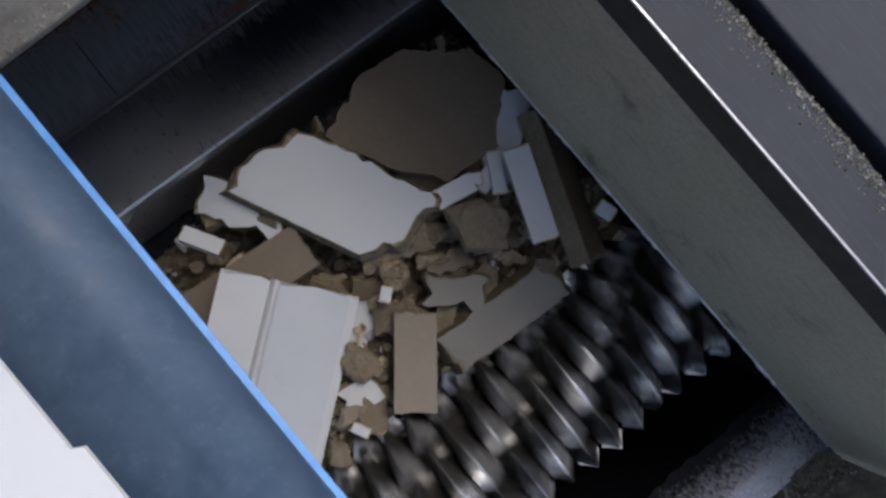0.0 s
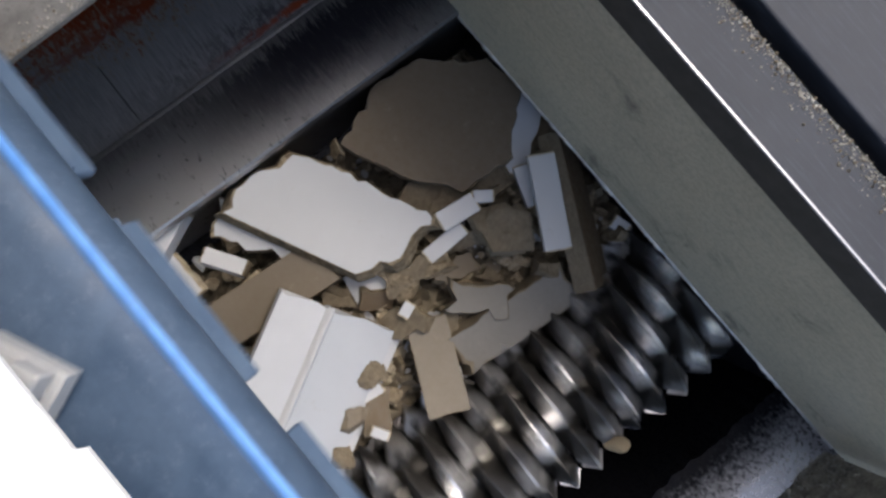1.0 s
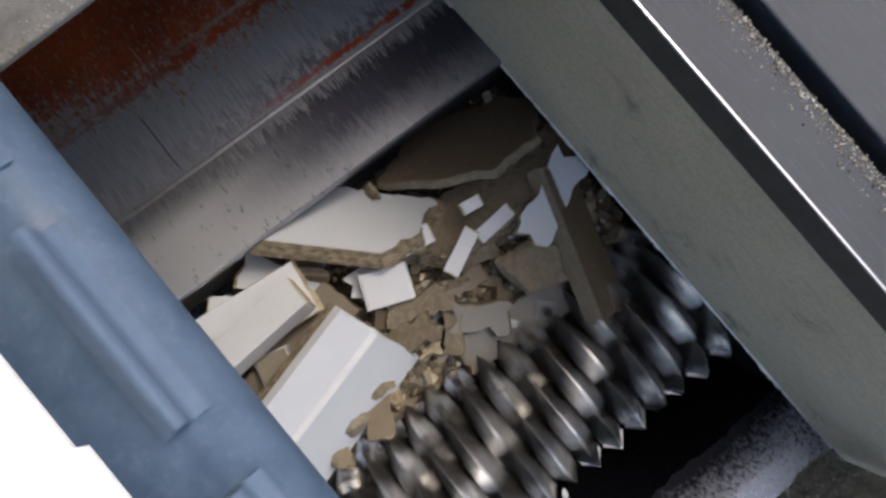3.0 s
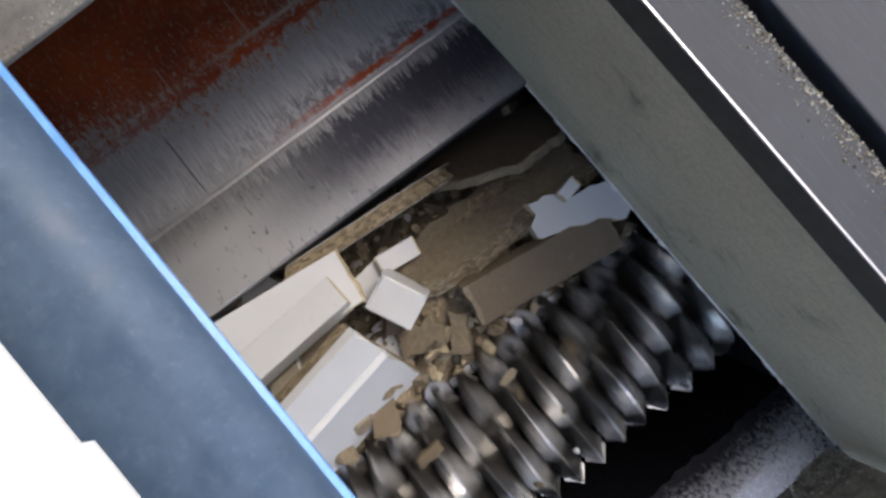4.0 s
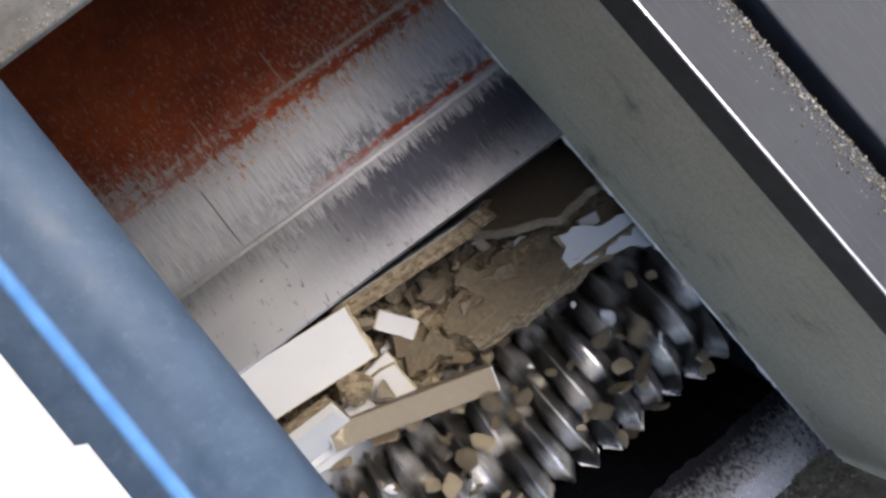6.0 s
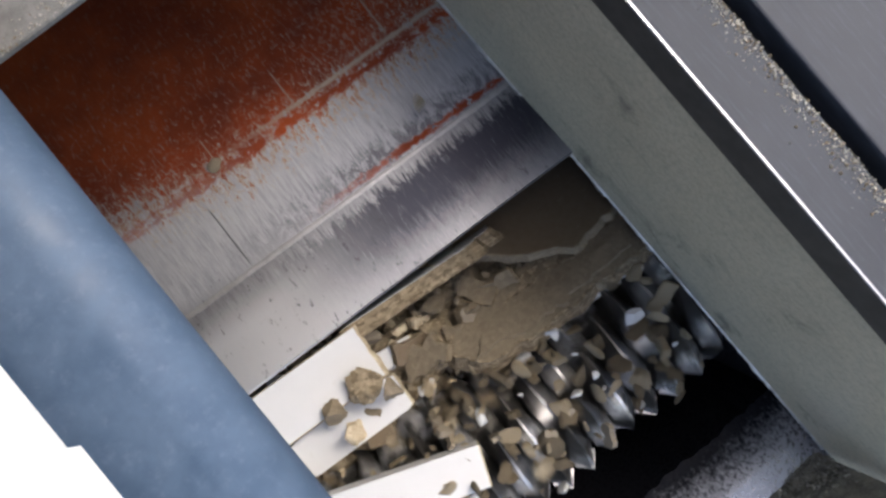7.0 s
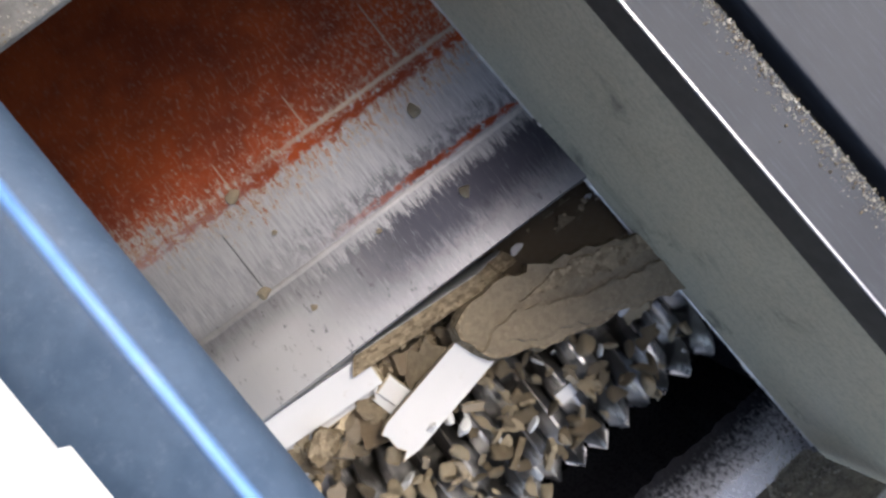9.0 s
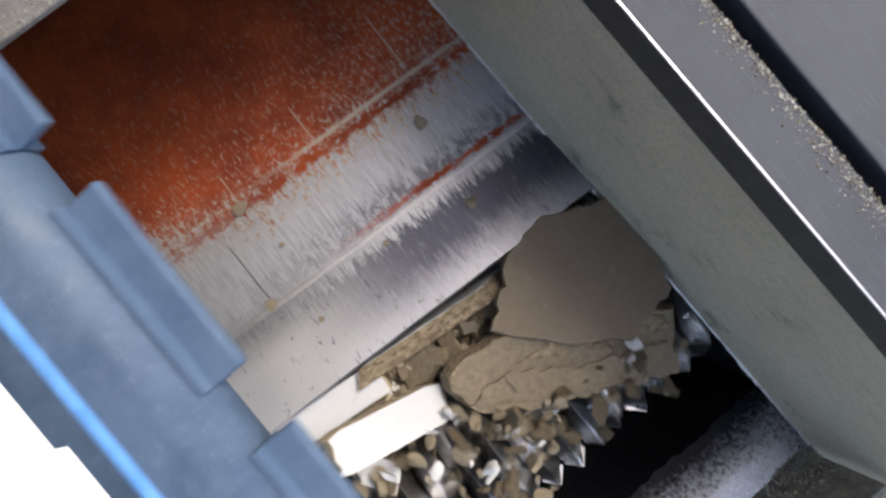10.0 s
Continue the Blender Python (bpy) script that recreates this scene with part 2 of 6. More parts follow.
WALL, RAIL, DUST, FRAME, RAM = make_wall_steel(), make_rail_steel(), make_dust(), make_frame_steel(), make_ram()
BLACK, PLATE = make_black_plate(), make_counter_plate()
ROTOR = make_rotor_steel("dark_rotor_steel", (0.070, 0.065, 0.058), (0.20, 0.19, 0.172), 0.38)
KNIFE = make_plain("worn_knife_steel", (0.62, 0.61, 0.60), 0.30, 0.85)
HOLDER = make_holder_steel()
HOLE = make_plain("bolt_black", (0.015, 0.014, 0.013), 0.6)
BELT = make_belt("dark_blue_belt_rubber", (0.058, 0.096, 0.156), (0.084, 0.130, 0.200))
CLEAT = make_belt("worn_blue_cleat_rubber", (0.070, 0.117, 0.196), (0.100, 0.155, 0.240))
RIB = make_belt("bright_blue_rib_rubber", (0.10, 0.30, 0.72), (0.16, 0.40, 0.85), 0.4)
WHITE = make_laminate("white_melamine", (0.475, 0.483, 0.49), (0.59, 0.598, 0.605))
DUSTY = make_laminate("dust_covered_grey_laminate", (0.145, 0.135, 0.115), (0.225, 0.208, 0.18), 0.7)
GRIT = make_plain("grey_grit", (0.46, 0.44, 0.39), 0.9)
GREY = make_laminate("grey_white_laminate", (0.42, 0.44, 0.46), (0.52, 0.54, 0.56))
BROWN = make_laminate("brown_hardboard", (0.086, 0.060, 0.033), (0.135, 0.096, 0.055), 0.6)
OCHRE = make_laminate("tan_board_face", (0.135, 0.105, 0.070), (0.20, 0.16, 0.108), 0.7)
RAW = make_raw("broken_chipboard", (0.135, 0.104, 0.066), (0.33, 0.268, 0.182))
FIBRE = make_raw("torn_fibreboard", (0.185, 0.150, 0.104), (0.245, 0.202, 0.142), 110.0)
PALE = make_raw("pale_chipboard", (0.38, 0.31, 0.21), (0.56, 0.48, 0.35))
SHEET = make_laminate("white_guard_paint", (0.86, 0.88, 0.90), (0.90, 0.92, 0.94), 0.6)
CONCRETE = make_frame_steel()
BLOCKER = make_plain("dark_sky_blocker", (0.035, 0.034, 0.033), 0.8)
SEAM = make_rotor_steel("scraped_seam_steel", (0.20, 0.195, 0.19), (0.46, 0.45, 0.445), 0.5)
SHADE_DARK = make_plain("dark_shade_tone", (0.050, 0.047, 0.042), 0.8)
HIGHLIGHT = make_rotor_steel("bright_edge_highlight", (0.34, 0.34, 0.36), (0.55, 0.55, 0.57), 0.5)
WELD = make_rotor_steel("weld_bead_steel", (0.26, 0.255, 0.25), (0.80, 0.79, 0.77), 0.4)


# ---- mesh helpers ----
def obj(name, bm, mats, parent=None, label="", m=None, smooth=False):
    me = bpy.data.meshes.new(name)
    bmesh.ops.recalc_face_normals(bm, faces=bm.faces)
    bm.to_mesh(me)
    bm.free()
    for x in mats if isinstance(mats, (list, tuple)) else [mats]:
        me.materials.append(x)
    if smooth:
        for p in me.polygons:
            p.use_smooth = True
    ob = new(name, me)
    if parent:
        ob.parent = parent
    if m is not None:
        ob.matrix_basis = m
    if label:
        tagged(ob, label)
    return ob


part = obj


def box(bm, x0, x1, y0, y1, z0, z1, bevel=0.0, seg=2, mi=0):
    """A box between two corners, with rounded edges."""
    r = bmesh.ops.create_cube(bm, size=1.0)
    for v in r["verts"]:
        v.co = Vector((x0 + (v.co.x + 0.5) * (x1 - x0), y0 + (v.co.y + 0.5) * (y1 - y0), z0 + (v.co.z + 0.5) * (z1 - z0)))
    faces = {f for v in r["verts"] for f in v.link_faces}
    for f in faces:
        f.material_index = mi
    if bevel:
        edges = {e for v in r["verts"] for e in v.link_edges}
        bmesh.ops.bevel(bm, geom=list(edges), offset=bevel, segments=seg, profile=0.5, affect="EDGES")
    return bm


def prism(bm, outline, axis, a, b, mi=0):
    """An outline of (u, v) pairs drawn out along an axis from a to b."""
    def at(u, v, w):
        return {"x": (w, u, v), "y": (u, w, v), "z": (u, v, w)}[axis]
    lo = [bm.verts.new(at(u, v, a)) for u, v in outline]
    hi = [bm.verts.new(at(u, v, b)) for u, v in outline]
    n = len(outline)
    fs = [bm.faces.new(lo), bm.faces.new(hi)]
    for i in range(n):
        fs.append(bm.faces.new((lo[i], lo[(i + 1) % n], hi[(i + 1) % n], hi[i])))
    for f in fs:
        f.material_index = mi
    return fs


def simple(name, bounds, mat, kind="structure", label="", category="", bevel=0.003):
    bm = bmesh.new()
    box(bm, *bounds, bevel=bevel)
    return tagged(obj(name, bm, mat), label, category, "", kind)


# ---- hopper ----
XR, XL, YB, YF, TOP = 0.418, -0.80, 0.476, -0.80, 0.55

SKEW = Matrix.Translation((0.4085, 0, 0)) @ pose(0, 0, 0, 0, 0, 1.6) @ Matrix.Translation((-XR, 0, 0))   # the side wall is not quite square to the rest

simple("ground", (-30, 30, -30, 30, -1.05, -1.0), CONCRETE, label="grey dusty concrete yard round the machine", category="ground", bevel=0)

# slab out of view, added to keep sky out of the ram's reflection
simple("sky_blocker", (-5.0, 5.0, 1.60, 1.80, -1.0, 6.0), BLOCKER, label="tall plain dark slab, unseen, added behind the machine to block the sky", category="wall", bevel=0)
simple("machine_base", (XL - 0.012, XR + 0.118, -1.10, 1.52, -0.999, -0.472), RAIL, label="blue-grey steel base of the machine", category="base")
simple("machine_side", (XR + 0.1185, XR + 0.60, -1.30, 1.50, -0.999, 0.419), RAIL, label="blue-grey steel side housing of the machine", category="housing")
right = simple("wall_right", (XR, XR + 0.012, -1.10, 0.95, 0.0, 0.50), WALL, label="grey scuffed steel side wall of the hopper", category="wall")
bm = bmesh.new()
rng = random.Random(3)
prev = None
n = 240
for i in range(n + 1):
    y = -0.80 + 1.75 * i / n
    r = 0.0042 * (0.65 + 0.7 * rng.random()) * (1.35 if noise.noise((y * 14, 0, 0)) > 0.15 else 0.8)
    ring = [bm.verts.new((XR - 0.0005 + r * math.cos(a), y, 0.0 + r * math.sin(a))) for a in np.linspace(0, 2 * math.pi, 7)[:-1]]
    if prev:
        for j in range(6):
            bm.faces.new((prev[j], prev[(j + 1) % 6], ring[(j + 1) % 6], ring[j]))
    prev = ring
part("weld_bead", bm, WELD, right, "rough bright weld bead along the lower edge", smooth=True)

# thin dark strip stands for the shade below the rail
bm = bmesh.new()
box(bm, XR - 0.0035, XR - 0.0005, -1.10, 0.95, 0.487, 0.5465, 0.001)
part("shade_strip", bm, SHADE_DARK, right, "dark strip painted in for the shade under the rail")
right.matrix_basis = SKEW
# rail along the top of the wall
rail = simple("rail_right", (XR - 0.001, XR + 0.088, -1.3, 1.5, 0.5, TOP), RAIL, label="blue-grey steel rail with a painted bright edge highlight", category="rail", bevel=0.0035)
# pale metal strip drawn as the highlight on the rail's inner edge
bm = bmesh.new()
box(bm, XR - 0.0030, XR + 0.0012, -1.3, 1.5, 0.5475, TOP + 0.0008, 0.001)
part("edge_highlight", bm, HIGHLIGHT, rail, "bright strip painted as the highlight along the edge")
rail.matrix_basis = SKEW
cover = simple("rail_outer", (XR + 0.118, XR + 0.60, -1.3, 1.5, 0.42, TOP - 0.004), RAIL, label="blue-grey painted steel cover plate", category="cover plate", bevel=0.004)
cover.matrix_basis = SKEW
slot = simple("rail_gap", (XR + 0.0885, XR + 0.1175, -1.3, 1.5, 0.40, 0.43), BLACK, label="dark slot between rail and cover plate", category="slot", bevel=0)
slot.matrix_basis = SKEW

back = bmesh.new()
prism(back, [(YB + 0.01, TOP - 0.012), (YB + 0.022, TOP - 0.012), (0.892, 0.015), (0.88, 0.015)], "x", XL, XR)
tagged(obj("wall_back", back, BLACK), "dark glossy sloped back wall of the hopper", "wall", "", "structure")
simple("frame_back", (XL - 0.3, XR - 0.035, YB, YB + 0.42, TOP - 0.012, TOP), FRAME, label="grey dusty steel frame plate round the hopper", category="frame", bevel=0.003)
simple("wall_left", (XL - 0.012, XL, -1.1, 0.95, -0.45, 0.08), WALL, label="grey scuffed steel side wall of the hopper", category="wall")
simple("wall_front", (XL, 0.199, YF - 0.012, YF, 0.0, 0.04), DUST, label="low steel front wall caked with wood dust", category="wall")
simple("front_corner", (0.20, XR - 0.001, YF - 0.012, YF, 0.0, 0.225), DUST, label="steel corner plate caked with wood dust", category="plate")
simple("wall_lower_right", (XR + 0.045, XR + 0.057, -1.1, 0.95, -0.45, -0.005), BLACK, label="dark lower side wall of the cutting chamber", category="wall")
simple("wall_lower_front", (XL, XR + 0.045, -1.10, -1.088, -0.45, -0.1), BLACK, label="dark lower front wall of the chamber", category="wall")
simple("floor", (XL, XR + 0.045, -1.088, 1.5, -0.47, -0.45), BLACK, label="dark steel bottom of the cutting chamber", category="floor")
bm = bmesh.new()
cols = []
for i in range(161):
    x = XL + (XR + 0.044 - XL) * i / 160
    e = 0.010 * noise.noise((x * 9, 2, 0)) + 0.006 * noise.noise((x * 41, 7, 0))
    cols.append([bm.verts.new((x, y, z)) for y, z in ((-1.085, -0.07), (-0.80, -0.088), (-0.72 + e * 0.5, -0.1), (-0.688 + e, -0.1045), (-0.655, -0.26), (-0.64, -0.34), (-1.085, -0.34))])
for a, b in zip(cols, cols[1:]):
    for j in range(7):
        bm.faces.new((a[j], a[(j + 1) % 7], b[(j + 1) % 7], b[j]))
tagged(obj("counter_plate", bm, PLATE), "glossy black counter plate beside the rotor with a painted grey sheen", "plate", "", "structure")
bm = bmesh.new()
prism(bm, [(1.4, -0.31), (-0.12, -0.31), (-0.19, -0.38), (-0.19, -0.40), (1.4, -0.40)], "x", XL, XR + 0.044)
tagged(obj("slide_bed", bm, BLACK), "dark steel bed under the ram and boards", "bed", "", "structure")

# ---- ram ----
ram = tagged(new("ram"), "sliding steel ram, scraped grey with worn orange-red paint", "ram")
bm = bmesh.new()
# front plate rises to its lip to keep its reflection dark when drawn back
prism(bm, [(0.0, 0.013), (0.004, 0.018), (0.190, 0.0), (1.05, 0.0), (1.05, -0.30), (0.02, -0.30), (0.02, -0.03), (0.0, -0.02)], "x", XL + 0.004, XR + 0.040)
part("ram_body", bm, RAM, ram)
bm = bmesh.new()
rng = random.Random(8)
prev = None
for i in range(161):
    x = XL + 0.01 + (XR - XL - 0.0) * i / 160
    w, h = 0.008 * (0.8 + 0.4 * rng.random()), 0.0022 * (0.7 + 0.5 * rng.random())
    ring = [bm.verts.new((x, 0.190 + c * w, -0.001 + d * h)) for c, d in ((-1, 0), (-0.5, 0.8), (0.5, 0.8), (1, 0))]
    if prev:
        for j in range(3):
            bm.faces.new((prev[j], prev[j + 1], ring[j + 1], ring[j]))
    prev = ring
part("ram_weld", bm, SEAM, ram, "worn weld seam across the ram", smooth=True)

# ---- rotor ----
YA, ZA, RR, PITCH = -0.395, -0.205, 0.198, 0.062
rotor = tagged(new("rotor"), "spinning dark steel rotor with square knives in pockets", "rotor")
rotor.location = (0, YA, ZA)


def knife_angle(ridge, k):
    """The angle of the k-th knife on a ridge, in degrees, growing in the sense of rotation."""
    return k * 60 + (ridge * 23.0) % 60


def rotor_body():
    """A shaft with sharp V ridges, cut away ahead of each knife."""
    rng = random.Random(17)
    bm = bmesh.new()
    seg, rings = 90, []
    n = int((XR + 0.03 - XL) / (PITCH / 2))
    for i in range(n + 1):
        x = XL + 0.012 + i * PITCH / 2
        ring = []
        for j in range(seg):
            a = 360 * j / seg
            r = RR - 0.078
            if i % 2:
                ahead = min((a - knife_angle(i, k)) % 360 for k in range(6))
                r = RR - (0.070 if ahead < 17 else 0.026)
            r -= 0.004 * rng.random()
            ring.append(bm.verts.new((x + 0.002 * rng.uniform(-1, 1), -r * math.sin(radians(a)), r * math.cos(radians(a)))))
        rings.append(ring)
    for a, b in zip(rings, rings[1:]):
        for j in range(seg):
            bm.faces.new((a[j], a[(j + 1) % seg], b[(j + 1) % seg], b[j]))
    bm.faces.new(rings[0])
    bm.faces.new(rings[-1])
    return bm, n


bm, n_rings = rotor_body()
part("rotor_core", bm, ROTOR, rotor)


def knife_meshes():
    """A square knife on its corner, its holder tapering behind it, and its bolt; it cuts towards -y at the top."""
    bm = bmesh.new()
    h = 0.029
    prism(bm, [(0, 0.0), (h, h * 0.95), (0, 2 * h), (-h, h * 0.95)], "y", -0.014, 0.0)
    knife = obj("knife", bm, KNIFE)
    bm = bmesh.new()
    secs = []
    for y, w, top, lo, hi in ((0.0005, 0.030, 0.12, -0.01, 0.053), (0.030, 0.029, 0.10, -0.012, 0.051), (0.040, 0.027, 0.10, -0.014, 0.044), (0.090, 0.015, 0.10, -0.02, 0.022), (0.135, 0.002, 0.3, -0.03, -0.006)):
        secs.append([bm.verts.new(v) for v in ((-w, y, lo), (w, y, lo), (w, y, lo + (hi - lo) * 0.40), (w * top, y, hi), (-w * top, y, hi), (-w, y, lo + (hi - lo) * 0.40))])
    bm.faces.new(secs[0])
    bm.faces.new(secs[-1])
    for a, b in zip(secs, secs[1:]):
        for i in range(6):
            bm.faces.new((a[i], a[(i + 1) % 6], b[(i + 1) % 6], b[i]))
    holder = obj("knife_holder", bm, HOLDER)
    bm = bmesh.new()
    bmesh.ops.create_cone(bm, cap_ends=True, segments=10, radius1=0.0105, radius2=0.0095, depth=0.004, matrix=Matrix.Translation((0, -0.0162, 0.028)) @ Matrix.Rotation(math.pi / 2, 4, "X"))
    bolt = obj("bolt", bm, HOLE)
    return knife, holder, bolt


proto = knife_meshes()
rng = random.Random(5)
i = 0
for ridge in range(1, n_rings, 2):
    for half in range(6):
        a = Matrix.Rotation(radians(knife_angle(ridge, half)), 4, "X") @ Matrix.Translation((XL + 0.012 + ridge * PITCH / 2, 0, RR - 0.050 - rng.uniform(0, 0.004)))
        a = a @ Euler((0, rng.uniform(-0.05, 0.05), rng.uniform(-0.06, 0.06))).to_matrix().to_4x4()
        holder = new("knife_holder", proto[1].data)
        knife, bolt = new("knife", proto[0].data), new("bolt", proto[2].data)
        holder.parent = rotor
        holder.matrix_basis = a
        for o in (knife, bolt):
            o.parent = holder
        i += 1
for o in proto:
    bpy.data.objects.remove(o)

# ---- feed belt ----
BX, BZ, BR = -0.2295, 0.700, 0.050            # head pulley centre and belt radius
BTAIL = -1.8175
SPEED, PERIOD = 0.380, 0.574
LOOP = 2 * (BX - BTAIL) + 2 * math.pi * BR
belt = tagged(new("conveyor"), "dark blue rubber feed belt over a head pulley", "conveyor")
bm = bmesh.new()
outline = []
for k in range(33):
    a = math.pi / 2 - math.pi * k / 32
    outline.append((BX + BR * math.cos(a), BZ + BR * math.sin(a)))
for k in range(33):
    a = -math.pi / 2 - math.pi * k / 32
    outline.append((BTAIL + BR * math.cos(a), BZ + BR * math.sin(a)))
inner = [((u - (BX if u > -0.6 else BTAIL)) * 0.86 + (BX if u > -0.6 else BTAIL), (v - BZ) * 0.86 + BZ) for u, v in outline]
loops = []
for pts, ys in ((outline, (-0.27, 0.84)), (inner, (-0.27, 0.84))):
    for y in ys:
        loops.append([bm.verts.new((u, y, v)) for u, v in pts])
n = len(outline)
for i in range(n):
    j = (i + 1) % n
    bm.faces.new((loops[0][i], loops[0][j], loops[1][j], loops[1][i]))
    bm.faces.new((loops[2][i], loops[2][j], loops[3][j], loops[3][i]))
    bm.faces.new((loops[0][i], loops[0][j], loops[2][j], loops[2][i]))
    bm.faces.new((loops[1][i], loops[1][j], loops[3][j], loops[3][i]))
part("belt", bm, BELT, belt, smooth=True)
for name, x in (("head_pulley", BX), ("tail_pulley", BTAIL)):
    bm = bmesh.new()
    bmesh.ops.create_cone(bm, cap_ends=True, segments=32, radius1=BR * 0.855, radius2=BR * 0.855, depth=1.09,
                          matrix=Matrix.Translation((x, 0.285, BZ)) @ Matrix.Rotation(math.pi / 2, 4, "X"))
    part(name, bm, ROTOR, belt, "steel pulley")
for name, y in (("side_frame", -0.295), ("side_frame", 0.845)):
    bm = bmesh.new()
    box(bm, BTAIL - 0.05, BX - 0.02, y, y + 0.02, 0.62, BZ + 0.03, 0.004)
    box(bm, -0.95, -0.88, y, y + 0.02, -1.0, 0.63, 0.004)
    box(bm, BTAIL - 0.02, BTAIL + 0.05, y, y + 0.02, -1.0, 0.63, 0.004)
    part(name, bm, RAIL, belt, "painted steel side plate")


def belt_pose(s):
    """The pose on the belt loop, s metres after the tail's top: x along the belt, z out of it."""
    s %= LOOP
    top, arc = BX - BTAIL, math.pi * BR
    if s < top:
        return pose(BTAIL + s, 0, BZ + BR)
    if s < top + arc:
        a = (s - top) / BR
        return pose(BX + BR * math.sin(a), 0, BZ + BR * math.cos(a), 0, math.degrees(a), 0)
    if s < 2 * top + arc:
        return pose(BX - (s - top - arc), 0, BZ - BR, 0, 180, 0)
    a = (s - 2 * top - arc) / BR
    return pose(BTAIL - BR * math.sin(a), 0, BZ - BR * math.cos(a), 0, 180 + math.degrees(a), 0)


def rib_mesh():
    bm = bmesh.new()
    prism(bm, [(-0.0055, -0.001), (-0.0032, 0.006), (0.0032, 0.006), (0.0055, -0.001)], "y", -0.265, 0.835)
    return bm


def cleat_strip(y0, y1):
    bm = bmesh.new()
    box(bm, -0.006, 0.006, y0, y1, -0.002, 0.039, 0.003)
    box(bm, -0.022, 0.022, y0, y1, -0.001, 0.004, 0.001)
    return bm


N_RIB = round(LOOP / SPEED / PERIOD)
ribs, cleats = [], []
for i in range(N_RIB):
    bm = rib_mesh()
    ribs.append((tagged(obj("belt_rib", bm, RIB), "bright blue rubber rib across the feed belt", "belt rib", "ribs of the belt"), i))
for i in range(4):
    c = tagged(new("belt_cleat"), "worn blue rubber cleat row across the feed belt", "belt cleat", "cleats of the belt")
    shift = (0.010, 0.008, -0.008, -0.008)[i]
    for y0 in (-0.248, 0.0135, 0.274, 0.534):
        part("strip", cleat_strip(y0 + shift, y0 + shift + 0.198), CLEAT, c)
    cleats.append((c, i))

guard = tagged(new("guard_plate"), "white painted sheet guard over the belt", "guard")
bm = bmesh.new()
prism(bm, [(-1.1, -0.27), (-0.224, -0.27), (-0.224, 0.046), (-0.231, 0.050), (-0.231, 0.90), (-1.1, 0.90)], "z", 0.876, 0.880)
part("sheet", bm, SHEET, guard)
for y in (-0.16, 0.78):
    bm = bmesh.new()
    box(bm, -1.0, -0.40, y - 0.09 if y < 0 else y + 0.09, y - 0.08 if y < 0 else y + 0.10, 0.70, 0.8755, 0.001)
    part("bracket", bm, RAIL, guard)



def crumb_line(name, label, count, place, size, seed, mats):
    """Crumbs of dust lying along an edge, as one object."""
    rng = random.Random(seed)
    verts, faces, mat_of = [], [], []
    for c in range(count):
        s = size * (0.25 + rng.random() ** 3)
        m = Matrix.Translation(place(rng)) @ Euler((rng.uniform(0, 6), rng.uniform(0, 6), rng.uniform(0, 6))).to_matrix().to_4x4()
        base = len(verts)
        for k, v in enumerate(((1, 0, 0), (-1, 0, 0), (0, 1, 0), (0, -1, 0), (0, 0, 1), (0, 0, -1))):
            q = m @ (Vector(v) * s * rng.uniform(0.5, 1.3))
            verts.append(q)
        for f in ((0, 2, 4), (2, 1, 4), (1, 3, 4), (3, 0, 4), (2, 0, 5), (1, 2, 5), (3, 1, 5), (0, 3, 5)):
            faces.append([base + k for k in f])
            mat_of.append(c % len(mats))
    me = bpy.data.meshes.new(name)
    me.from_pydata(verts, [], faces)
    for m in mats:
        me.materials.append(m)
    me.polygons.foreach_set("material_index", mat_of)
    return tagged(new(name, me), label, "dust", "", "stuff")


rail_dust = crumb_line("dust_crumbs", "tan wood dust caked along the rail", 3800,
           lambda r: (XR + 0.088 - abs(r.gauss(0, 0.013)), r.uniform(-0.75, 0.6), TOP + 0.0005), 0.0025, 4, [DUST, DUST, GRIT, DUST, FIBRE])
rail_dust.matrix_basis = SKEW
crumb_line("dust_crumbs", "grey wood dust along the edge of the frame plate", 900,
           lambda r: (r.uniform(-0.5, 0.3), YB + abs(r.gauss(0, 0.010)), TOP + 0.0005), 0.0020, 5, [DUST, DUST, FIBRE])
crumb_line("dust_crumbs", "pale wood dust heaped in the front corner", 1100,
           lambda r: (XR - 0.004 - abs(r.gauss(0, 0.05)), YF + 0.001 + abs(r.gauss(0, 0.003)), abs(r.gauss(0, 0.045))), 0.0045, 6, [GRIT, DUST, DUST])

# ---- broken boards ----
def outline_of(w, d, jag, seed, cut=0.0, sides="", step=0.017):
    """A rectangle's outline whose sides named in sides (e, n, w, s) are broken; cut clips its corners."""
    rng = random.Random(seed)
    c = [(-w / 2, -d / 2), (w / 2, -d / 2), (w / 2, d / 2), (-w / 2, d / 2)]
    pts = []
    for i, name in enumerate("senw"):
        a, b = Vector(c[i]), Vector(c[(i + 1) % 4])
        run = b - a
        out = Vector((run.y, -run.x)).normalized()
        f0, f1 = cut * rng.uniform(0.3, 1.0), 1 - cut * rng.uniform(0.3, 1.0)
        n = max(2, int(run.length * (f1 - f0) / step)) if name in sides else 1
        off = rng.uniform(0, 50)
        for k in range(n + (1 if cut else 0)):
            f = f0 + (f1 - f0) * k / n
            p = a + run * f
            if name in sides and 0 < k:
                q = noise.noise((f * 3.5 + off, seed, 0)) * 1.8 + rng.choice((-0.25, -0.1, 0.0, 0.05, 0.25))
                p += out * jag * (q - 0.35) + run.normalized() * rng.uniform(-0.3, 0.3) * step
            pts.append((p.x, p.y))
    return pts


